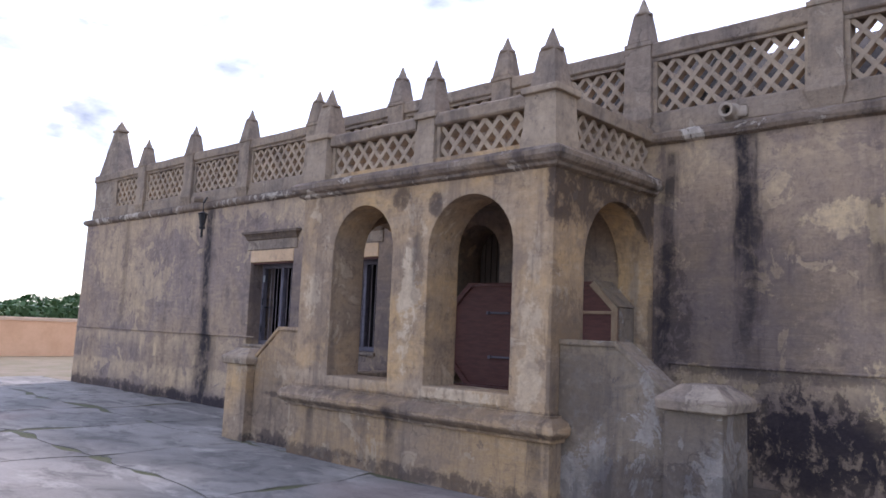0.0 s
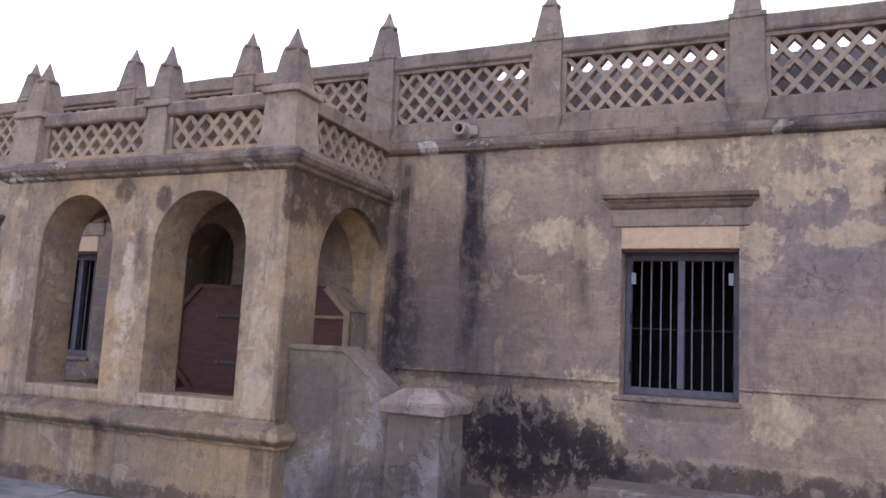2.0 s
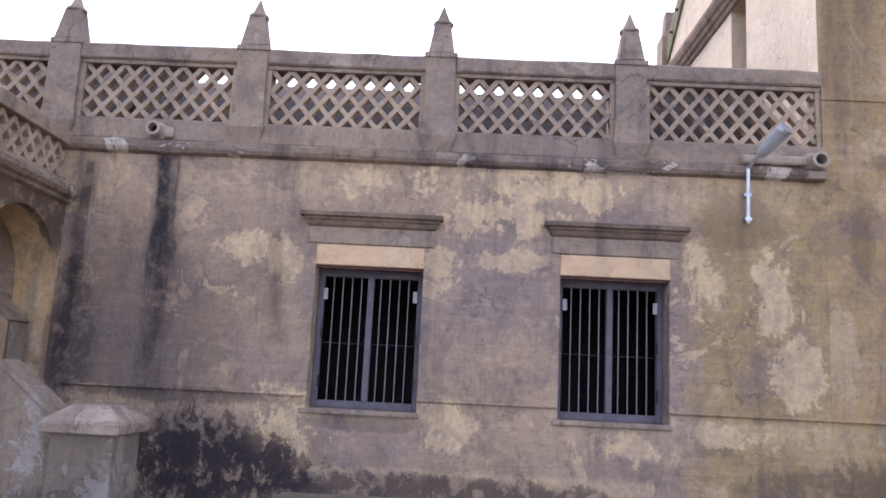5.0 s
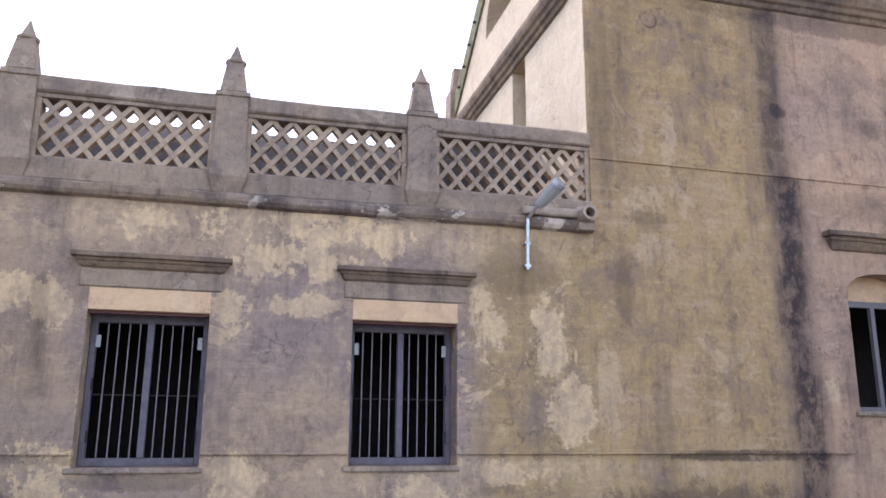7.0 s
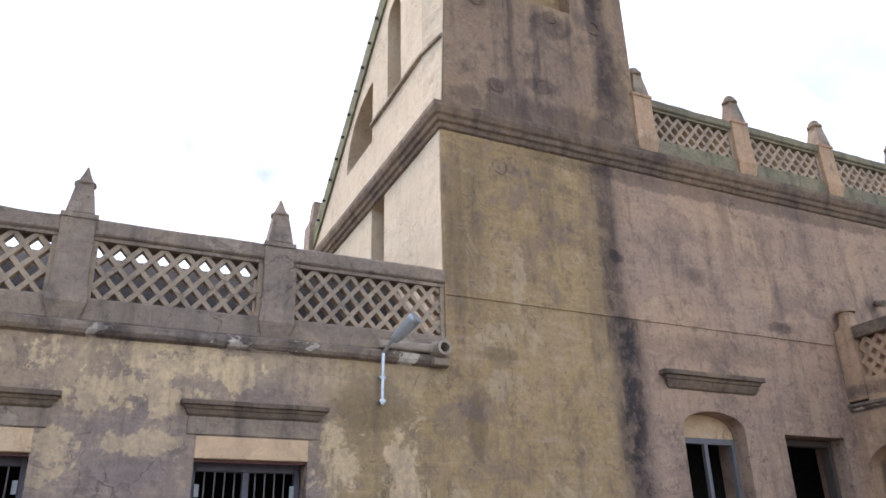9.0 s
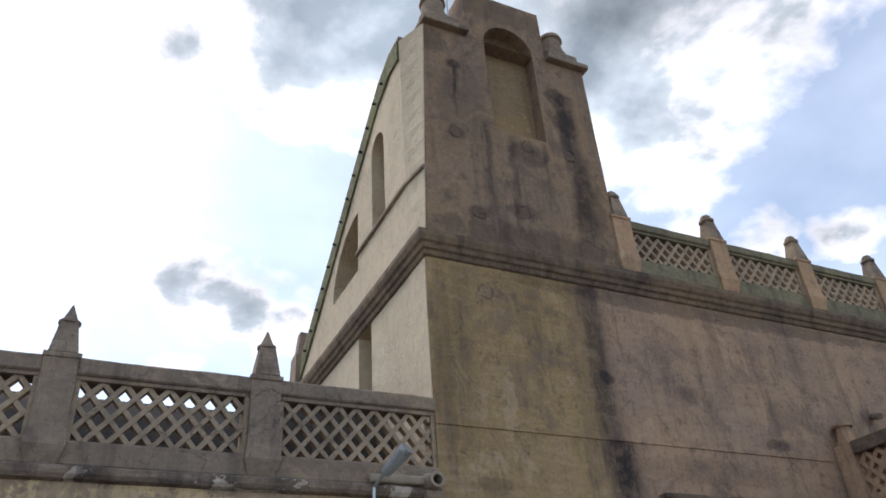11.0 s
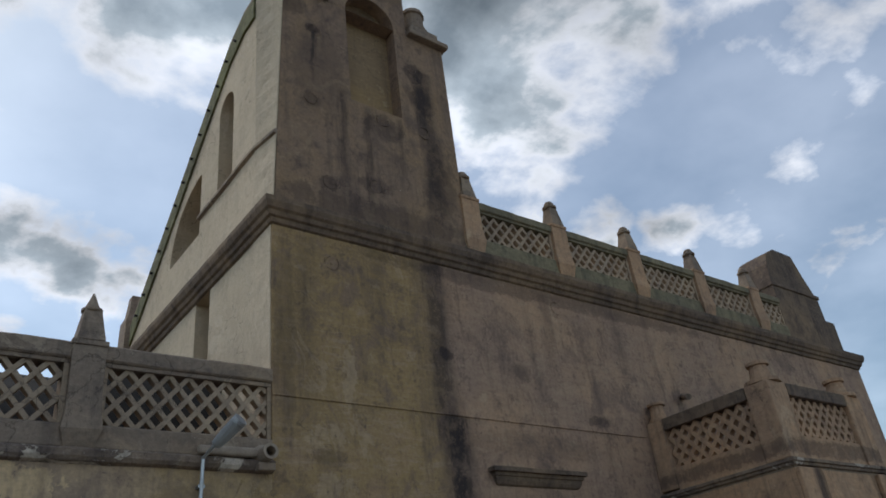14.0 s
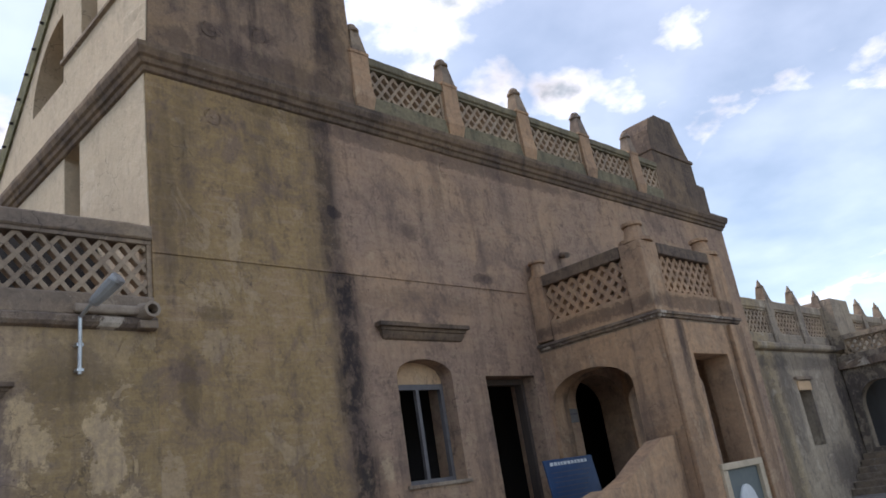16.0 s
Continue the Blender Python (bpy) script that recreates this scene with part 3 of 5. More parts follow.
def pierced(bm, u0, u1, z0, top, depth, at, openings=(), cuts=()):
    """A wall with openings through it, its surface closed, thickness depth."""
    topf = top if callable(top) else (lambda u: top)
    us = {u0, u1, *(c for c in cuts if u0 < c < u1)}
    for ua, ub, sill, head, n in openings:
        for i in range(n + 1):
            us.add(ua + (ub - ua) * (0.5 - 0.5 * math.cos(math.pi * i / n)) if n > 1 else ua + (ub - ua) * i)
    us = sorted(us)
    V = lambda u, d, z: bm.verts.new(at(u, d, z))

    def quad(*p):
        bm.faces.new([V(*q) for q in p])

    def bar(a, b, la, lb, ha, hb):
        quad((a, 0, la), (b, 0, lb), (b, 0, hb), (a, 0, ha))
        quad((b, depth, lb), (a, depth, la), (a, depth, ha), (b, depth, hb))
        quad((a, 0, ha), (b, 0, hb), (b, depth, hb), (a, depth, ha))
        quad((a, 0, la), (a, depth, la), (b, depth, lb), (b, 0, lb))

    for a, b in zip(us, us[1:]):
        c = (a + b) / 2
        hit = [o for o in openings if o[0] < c < o[1]]
        if not hit:
            bar(a, b, z0, z0, topf(a), topf(b))
            continue
        lo = z0
        for o in sorted(hit, key=lambda o: o[2]):
            if o[2] > z0:
                bar(a, b, lo, lo, o[2], o[2])
            lo = None
            la, lb = o[3](a), o[3](b)
        bar(a, b, la, lb, topf(a), topf(b))
    for ua, ub, sill, head, n in openings:
        for u in (ua, ub):
            if head(u) - sill > 0.01:
                quad((u, 0, sill), (u, depth, sill), (u, depth, head(u)), (u, 0, head(u)))
    for u in (u0, u1):
        quad((u, 0, z0), (u, depth, z0), (u, depth, topf(u)), (u, 0, topf(u)))
    bmesh.ops.remove_doubles(bm, verts=bm.verts, dist=0.0005)
    return bm


def moulding(bm, path, profile, back=0.02):
    """A moulding with the profile (out, z) swept along a plan line; its face is on the right hand."""
    pts = []
    for p, q in zip(path, path[1:]):
        p, q = Vector((*p, 0)), Vector((*q, 0))
        n = max(1, int((q - p).length / 0.16))
        pts += [p.lerp(q, i / n) for i in range(n)]
    pts.append(Vector((*path[-1], 0)))
    loops = []
    for i, p in enumerate(pts):
        ds = []
        if i > 0:
            ds.append((p - pts[i - 1]).normalized())
        if i < len(pts) - 1:
            ds.append((pts[i + 1] - p).normalized())
        ns = [Vector((d.y, -d.x, 0)) for d in ds]
        m = sum(ns, Vector()).normalized()
        m = m / max(0.3, m.dot(ns[0]))
        ring = [(-back, profile[0][1])] + list(profile) + [(-back, profile[-1][1])]
        loops.append([bm.verts.new(p + m * o + Vector((0, 0, z))) for o, z in ring])
    for a, b in zip(loops, loops[1:]):
        n = len(a)
        for j in range(n):
            bm.faces.new((a[j], b[j], b[(j + 1) % n], a[(j + 1) % n]))
    bm.faces.new(loops[0])
    bm.faces.new(loops[-1][::-1])
    return bm


def worn(bm, amount=0.006, scale=2.5, only_z=False):
    """Pushes vertices a little out of true."""
    for v in bm.verts:
        n = noise.noise_vector(v.co * scale)
        v.co += Vector((0, 0, n.z)) * amount if only_z else n * amount
    return bm


def rough_bar(x0, x1, y0, y1, z0, z1, amount=0.008, seed=0.0):
    """A bar along x whose edges wander, cut into short lengths."""
    b = bmesh.new()
    n = max(2, int((x1 - x0) / 0.13))
    c = min(0.02, (z1 - z0) * 0.3)
    ring = [(y0 + c, z0), (y1 - c, z0), (y1, z0 + c), (y1, z1 - c), (y1 - c, z1), (y0 + c, z1), (y0, z1 - c), (y0, z0 + c)]
    loops = []
    for i in range(n + 1):
        x = x0 + (x1 - x0) * i / n
        lp = []
        for j, (yy, zz) in enumerate(ring):
            d = noise.noise_vector(Vector((x * 2.3, yy * 4 + seed, zz * 4))) * amount + noise.noise_vector(Vector((x * 9, yy * 9 + seed, zz * 9))) * amount * 0.6
            lp.append(b.verts.new((x, yy + d.y, zz + d.z)))
        loops.append(lp)
    for la, lb in zip(loops, loops[1:]):
        for j in range(8):
            b.faces.new((la[j], la[(j + 1) % 8], lb[(j + 1) % 8], lb[j]))
    b.faces.new(loops[0])
    b.faces.new(loops[-1][::-1])
    return b


def lattice_mesh(width, height, depth=0.105, px=0.215, pz=0.25, thick=0.052):
    """A diamond lattice in the x-z plane from (0, 0, 0), made of crossing bars."""
    bm = bmesh.new()
    slope = pz / px
    L = math.hypot(px, pz)
    nx, nz = pz / L, px / L
    for s, inset in ((1, 0.0), (-1, 0.004)):
        k = -int(height / pz) - 2
        while True:
            xb = (k + 0.5) * px if s > 0 else (k + 0.5) * px
            k += 1
            if xb > width + height / slope + px:
                break
            # line x = xb + s * z / slope
            za, zb = 0.0, height
            xa, xe = xb, xb + s * height / slope
            lo, hi = (xa, xe) if xa < xe else (xe, xa)
            if hi < 0.0 or lo > width:
                continue

            def zat(x):
                return (x - xb) * slope * s

            if s > 0:
                za, zb = max(0, zat(0)), min(height, zat(width))
            else:
                za, zb = max(0, zat(width)), min(height, zat(0))
            if zb - za < 0.02:
                continue
            p0, p1 = (xb + s * za / slope, za), (xb + s * zb / slope, zb)
            ox, oz = nx * thick / 2, -s * nz * thick / 2
            vs = []
            for d in (inset, depth - inset):
                for (px_, pz_), sg in ((p0, -1), (p1, -1), (p1, 1), (p0, 1)):
                    vs.append(bm.verts.new((px_ + sg * ox, d, pz_ + sg * oz)))
            for f in ((0, 1, 2, 3), (7, 6, 5, 4), (0, 4, 5, 1), (1, 5, 6, 2), (2, 6, 7, 3), (3, 7, 4, 0)):
                bm.faces.new([vs[i] for i in f])
    return bm


# ---- ground ----
bm = bmesh.new()
bmesh.ops.create_grid(bm, x_segments=8, y_segments=8, size=900)
bmesh.ops.translate(bm, verts=bm.verts, vec=(0, 0, -0.03))
ground = part("ground", bm, "earth")
tagged(ground, "dry earth and sparse grass round the fort", "ground", kind="structure")


def build_pavement():
    pav = thing("pavement", "weathered grey concrete slabs with mossy joints", "pavement", kind="structure")
    rng = random.Random(4)
    bed = boxed(-21.5, 30, -9, 8.0, -0.2, -0.012)
    part("joint_bed", bed, "moss", pav, "moss and dirt between the slabs")
    xs = [-21.5]
    while xs[-1] < 29:
        xs.append(xs[-1] + rng.uniform(2.2, 3.6))
    xs[-1] = 30
    ys = [-9, -6.2, -3.4, -0.8, 1.9, 3.95, 6.0, 8.0]
    for xa, xb in zip(xs, xs[1:]):
        for ya, yb in zip(ys, ys[1:]):
            g = 0.012
            b = bmesh.new()
            n = 16
            ring = []
            for (x_0, y_0), (x_1, y_1) in (((xa, ya), (xb, ya)), ((xb, ya), (xb, yb)), ((xb, yb), (xa, yb)), ((xa, yb), (xa, ya))):
                for i in range(n):
                    ring.append((x_0 + (x_1 - x_0) * i / n, y_0 + (y_1 - y_0) * i / n))
            cx, cy = (xa + xb) / 2, (ya + yb) / 2
            lo, hi = [], []
            for x_, y_ in ring:
                w = g + 0.22 * max(0.0, noise.noise(Vector((x_ * 1.3, y_ * 1.3, cx))) - 0.05)
                sx = x_ - math.copysign(w, x_ - cx) * (abs(x_ - cx) > (xb - xa) / 2 - 0.01)
                sy = y_ - math.copysign(w, y_ - cy) * (abs(y_ - cy) > (yb - ya) / 2 - 0.01)
                sx, sy = (sx + 0.30 * noise.noise(Vector((x_ * 0.5, y_ * 0.7, 3.0))) + 0.05 * noise.noise(Vector((x_ * 2.3, y_ * 2.3, 8.0))),
                          sy + 0.22 * noise.noise(Vector((x_ * 0.6, y_ * 0.5, 6.0))) + 0.05 * noise.noise(Vector((x_ * 2.3, y_ * 2.3, 1.0))))
                hi.append(b.verts.new((sx, sy, rng.uniform(-0.004, 0.002))))
                lo.append(b.verts.new((sx, sy, -0.06)))
            b.faces.new(hi)
            m = len(hi)
            for i in range(m):
                b.faces.new((lo[i], lo[(i + 1) % m], hi[(i + 1) % m], hi[i]))
            part("slab", b, "paving", pav)


build_pavement()

# ---- parapet pieces ----
POST0, STEP = -16.80, 2.065


def finial(parent, z, half=0.15, tall=1.0, dome=False):
    b = bmesh.new()
    z1 = z + 0.36 * tall
    stack(b, 0, 0, [(z, half * 0.93), (z + 0.02, half * 0.92), (z1, half * 0.56)], 4)
    fi = part("finial", worn(b, 0.006), "coping", parent, "weathered tapering plaster finial")
    b = bmesh.new()
    stack(b, 0, 0, [(z1 - 0.012, half * 0.58), (z1, half * 0.74), (z1 + 0.028, half * 0.74), (z1 + 0.04, half * 0.54), (z1 + 0.13 * tall, half * 0.30), (z1 + 0.225 * tall, 0.010)], 14)
    if dome:
        b.free()
        b = bmesh.new()
        stack(b, 0, 0, [(z1 - 0.012, half * 0.6), (z1, half * 0.86), (z1 + 0.04, half * 0.88), (z1 + 0.055, half * 0.66), (z1 + 0.11, half * 0.60), (z1 + 0.145, half * 0.42), (z1 + 0.16, 0.02)], 14)
    tip = part("tip", b, "coping", fi, "ringed rounded cap" if dome else "ringed conical tip")
    return fi


def parapet(name, label, posts, x_start, x_end, y, z_corn, z_low, z_high, z_cope, half=0.165, tall=1.0, post_mat="coping", base_mat="coping", lat=None, dome=False):
    """A run of lattice panels between posts, with base course and coping, in a wall along x."""
    par = thing(name, label, "parapet", kind="structure")
    part("base_course", rough_bar(x_start, x_end, y + 0.0, y + 0.24, z_corn, z_low, 0.006), base_mat, par)
    edges = [x_start] + [q for p in posts for q in (p - half, p + half)] + [x_end]
    cache = {}
    for a, b_ in zip(edges[0::2], edges[1::2]):
        if b_ - a < 0.25:
            continue
        cw = rough_bar(a, b_, y - 0.015, y + 0.29, z_high + 0.045, z_cope, 0.010)
        part("coping", cw, base_mat, par)
        part("coping_bed", boxed(a, b_, y + 0.02, y + 0.25, z_high, z_high + 0.045), base_mat, par)
        w = b_ - a
        key = round(w, 2)
        e = 0.05
        if key not in cache:
            src = part("lattice", lattice_mesh(w - 2 * e, z_high - z_low, **(lat or {})), "lattice", par, "plaster lattice with diamond openings")
            src.matrix_basis = pose(a + e, y + 0.05, z_low)
            cache[key] = src
        else:
            again("lattice", cache[key], par, pose(a + e, y + 0.05, z_low), "plaster lattice with diamond openings")
        for u in (a, b_ - e):
            part("jamb", boxed(u, u + e, y + 0.03, y + 0.23, z_low, z_high), "lattice", par)
    for p in posts:
        ps = bmesh.new()
        rings = [(z_corn, -0.031), (z_corn + 0.07, -0.01), (z_low - 0.07, 0.028), (z_low + 0.10, 0.006), ((z_low + z_high) / 2, 0.0), (z_cope - 0.03, 0.0)]
        loops = [[ps.verts.new((p + sx * (half + e), y + 0.1275 + sy * (0.1625 + e), z)) for sx, sy in ((-1, -1), (0, -1), (1, -1), (1, 1), (0, 1), (-1, 1))] for z, e in rings]
        for la, lb in zip(loops, loops[1:]):
            for i in range(6):
                ps.faces.new((la[i], la[(i + 1) % 6], lb[(i + 1) % 6], lb[i]))
        ps.faces.new(loops[0][::-1])
        ps.faces.new(loops[-1])
        po = part("post", worn(ps, 0.008), post_mat, par)
        cp = boxed(p - half - 0.015, p + half + 0.015, y - 0.05, y + 0.305, z_cope - 0.03, z_cope + 0.03, bevel=0.01)
        part("cap", worn(cp, 0.003), post_mat, po)
        fi = finial(po, 0.0, 0.15, tall, dome)
        fi.matrix_basis = pose(p, y + 0.09, z_cope + 0.03)
    return par


# ---- long wing ----
WY = 8.0
WT = 0.55


def window_hole(c, w=1.12, sill=1.22, head=2.69):
    return square(c - w / 2, c + w / 2, sill, head)


WINDOWS = [(-11.6, 1.28), (-9.36, 1.12), (-0.92, 1.13), (1.64, 1.13)]
wing = thing("wall_wing", "stained ochre and grey lime plaster wall of the long wing", "wall", kind="structure")
door_main = arch(-7.21, -6.42, 0.90, 2.64, 0.41)
b = pierced(bmesh.new(), -19.5, 3.83, -0.05, 3.84, WT, along_x(WY), [window_hole(c, w, 1.21, 2.69) for c, w in WINDOWS] + [door_main])
for v in b.verts:
    if v.co.x < -19.0:
        v.co.x -= 0.2 * (1 - max(0, v.co.z) / 3.84)
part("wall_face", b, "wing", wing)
b = boxed(-19.5, -18.95, WY + WT, 14.2, -0.05, 3.84)
part("end_wall", b, "wing", wing)
part("rear_wall", boxed(-19.5, 3.83, 14.2, 14.7, -0.05, 4.6), "wing", wing)
# Unseen floor and partition, added near-black to keep the openings dark.
part("shade_floor", boxed(-18.95, 3.83, WY + WT, 14.2, -0.05, 0.90), "dark", wing)
part("shade_backing", boxed(-18.95, 3.83, 10.6, 10.8, 0.95, 3.84), "dark", wing)

roof = thing("roof_wing", "flat terrace roof of the wing with added vaults behind the lattice", "roof", kind="structure")
part("terrace", boxed(-19.45, 3.83, WY + 0.02, 14.6, 3.845, 3.95), "roof", roof)


def vault(x0, x1, yc, half, z0, rise):
    b = bmesh.new()
    n = 14
    la, lb = [], []
    for i in range(n + 1):
        a = math.pi * i / n
        la.append(b.verts.new((x0, yc - half * math.cos(a), z0 + rise * math.sin(a))))
        lb.append(b.verts.new((x1, yc - half * math.cos(a), z0 + rise * math.sin(a))))
    for i in range(n):
        b.faces.new((la[i], la[i + 1], lb[i + 1], lb[i]))
    b.faces.new(la[::-1])
    b.faces.new(lb)
    b.faces.new((la[0], lb[0], lb[-1], la[-1]))
    return b


# Unseen vaults, added at heights that block the sky behind the lattice.
part("vault", vault(-18.6, -4.3, 11.4, 2.2, 3.951, 2.05), "roof", roof, smooth=False)
part("vault", vault(-4.25, 2.3, 11.4, 2.2, 3.951, 1.78), "roof", roof, smooth=False)
part("vault", vault(2.35, 3.82, 11.4, 2.3, 3.951, 2.3), "roof", roof, smooth=False)

cornice_w = thing("cornice_wing", "dark weathered string cornice under the parapet", "cornice", kind="structure")
prof = [(0.0, 3.80), (0.06, 3.82), (0.085, 3.86), (0.085, 3.92), (0.03, 3.955)]
part("moulding", worn(moulding(bmesh.new(), [(-19.5, 9.5), (-19.5, WY), (3.83, WY)], prof), 0.009, 4), "cornice", cornice_w)
string_w = thing("string_course", "thin projecting plaster line along the wall", "moulding", kind="structure")
for a, c in ((-19.62, -12.01), (-10.89, -9.62), (-4.0, -1.5), (-0.35, 1.07), (2.21, 3.83)):
    part("line", boxed(a, c, WY - 0.022, WY + 0.01, 1.325, 1.35, bevel=0.006), "wing", string_w)

parapet("parapet_wing", "lattice parapet with ringed finials along the wing", [POST0 + STEP * i for i in range(10)], -19.3, 3.83, WY, 3.95, 4.20, 4.82, 5.045)

ob = thing("corner_obelisk", "large tapering plaster obelisk on the wing's corner", "obelisk")


def oblong(rings, cx, cy):
    b = bmesh.new()
    loops = [[b.verts.new((cx + sx * hx, cy + sy * hy, z)) for sx, sy in ((-1, -1), (1, -1), (1, 1), (-1, 1))] for z, hx, hy in rings]
    for la, lb in zip(loops, loops[1:]):
        for i in range(4):
            b.faces.new((la[i], la[(i + 1) % 4], lb[(i + 1) % 4], lb[i]))
    b.faces.new(loops[0][::-1])
    b.faces.new(loops[-1])
    return b


part("shaft", worn(oblong([(3.95, 0.60, 0.24), (5.0, 0.54, 0.23), (6.12, 0.12, 0.11)], -18.68, 8.26), 0.01), "coping", ob)
part("tip", oblong([(6.12, 0.17, 0.13), (6.17, 0.17, 0.13), (6.18, 0.13, 0.1), (6.40, 0.01, 0.01)], -18.68, 8.26), "coping", ob)


def barred_window(name, c, y, sill=1.22, head=2.69, w=1.12, label="grey painted timber window with iron bars and dark room behind"):
    win = thing(name, label, "window", kind="structure")
    f = 0.058
    yy = y + 0.26
    a, b_ = c - w / 2 + 0.004, c + w / 2 - 0.004
    fr = bmesh.new()
    box(fr, a, a + f, yy, yy + 0.09, sill + 0.005, head - 0.004, bevel=0.008)
    box(fr, b_ - f, b_, yy, yy + 0.09, sill + 0.005, head - 0.004, bevel=0.008)
    box(fr, a + f, b_ - f, yy + 0.003, yy + 0.087, head - 0.09, head - 0.004, bevel=0.006)
    box(fr, a + f, b_ - f, yy + 0.003, yy + 0.087, sill + 0.005, sill + 0.08, bevel=0.006)
    part("window_frame", fr, "frame", win)
    part("mullion", boxed(c - 0.033, c + 0.033, yy - 0.008, yy + 0.075, sill + 0.08, head - 0.09, bevel=0.008), "frame", win)
    rails = rod(bmesh.new(), (a + f, yy + 0.05, sill + 0.68), (b_ - f, yy + 0.05, sill + 0.68), 0.010, 6)
    part("cross_bar", rails, "black_iron", win)
    src = None
    for s in (-1, 1):
        for i in range(4):
            bx = c + s * (0.105 + i * 0.10)
            if src is None:
                src = part("bar", rod(bmesh.new(), (0, 0, sill + 0.07), (0, 0, head - 0.08), 0.0075, 6), "iron", win)
                src.matrix_basis = pose(bx, yy + 0.045, 0)
            else:
                again("bar", src, win, pose(bx, yy + 0.045, 0))
    for s in (-1, 1):
        part("hinge", boxed(c + s * (w / 2 - 0.085) - 0.022, c + s * (w / 2 - 0.085) + 0.022, yy - 0.014, yy, head - 0.34, head - 0.22), "lamp_glass", win, "pale metal hinge plate")
        for hz in (0.22, 0.72):
            part("bolt", boxed(c + s * (w / 2 - 0.065) - 0.008, c + s * (w / 2 - 0.065) + 0.008, yy - 0.012, yy, sill + hz, sill + hz + 0.12), "black_iron", win)
    part("window_sill", worn(boxed(c - w / 2 - 0.06, c + w / 2 + 0.03, y - 0.035, y + 0.26, sill - 0.05, sill + 0.003, bevel=0.012), 0.004), "coping", win)
    part("lintel", boxed(c - w / 2 - 0.004, c + w / 2 + 0.004, y - 0.012, y + 0.12, head - 0.002, head + 0.215, bevel=0.01), "lintel", win, "peach painted lintel")
    # Thin dark strip stands in for the shadow line below the lintel.
    part("lintel_shadow_strip", boxed(c - w / 2 + 0.004, c + w / 2 - 0.004, y + 0.04, y + 0.12, head - 0.03, head - 0.003), "red_wood", win)
    hb = bmesh.new()
    box(hb, c - w / 2 - 0.10, c + w / 2 + 0.10, y - 0.02, y + 0.02, head + 0.225, head + 0.43, bevel=0.008)
    part("hood_face", worn(hb, 0.004), "coping", win)
    part("hood", worn(moulding(bmesh.new(), [(c - w / 2 - 0.085, y + 0.02), (c - w / 2 - 0.085, y - 0.02), (c + w / 2 + 0.085, y - 0.02), (c + w / 2 + 0.085, y + 0.02)],
                               [(0.0, head + 0.40), (0.03, head + 0.42), (0.045, head + 0.465), (0.06, head + 0.47), (0.065, head + 0.50), (0.10, head + 0.505), (0.10, head + 0.55), (0.0, head + 0.57)]), 0.004), "cornice_dark", win)
    return win


for i, (c, w) in enumerate(WINDOWS):
    barred_window("window_%d" % (i + 1), c, WY, 1.21, 2.69, w)

# a low bench-like ledge along the wall's foot
led = thing("wall_ledge", "low rendered ledge along the foot of the wall", "ledge", kind="structure")
part("ledge", worn(boxed(-1.66, 9.0, 7.45, 7.995, -0.05, 0.38, bevel=0.02), 0.006), "render", led)

# ---- first porch ----
PX0, PX1, PY = -8.08, -4.2, 6.02


def lattice_run(parent, a, b_, z0, z1, at, label="plaster lattice with diamond openings", thick=0.052, mat="lattice"):
    ob = part("lattice", lattice_mesh(b_ - a, z1 - z0, depth=0.11, px=0.205, pz=0.235, thick=thick), mat, parent, label)
    ob.matrix_basis = at
    return ob


def square_post(parent, x, y, z0, z1, half, mat="porch", tall=1.0, top=None):
    b = bmesh.new()
    stack(b, x, y, [(z0, half + 0.012), (z0 + 0.10, half + 0.010), (z0 + 0.20, half - 0.004), (z1, half - 0.02)], 4)
    po = part("post", worn(b, 0.006), mat, parent)
    part("cap", worn(boxed(x - half - 0.02, x + half + 0.02, y - half - 0.02, y + half + 0.02, z1, z1 + 0.07, bevel=0.012), 0.003), mat, po)
    fi = finial(po, 0.0, min(0.165, half - 0.005), tall)
    fi.matrix_basis = pose(x, y, z1 + 0.07)
    return po


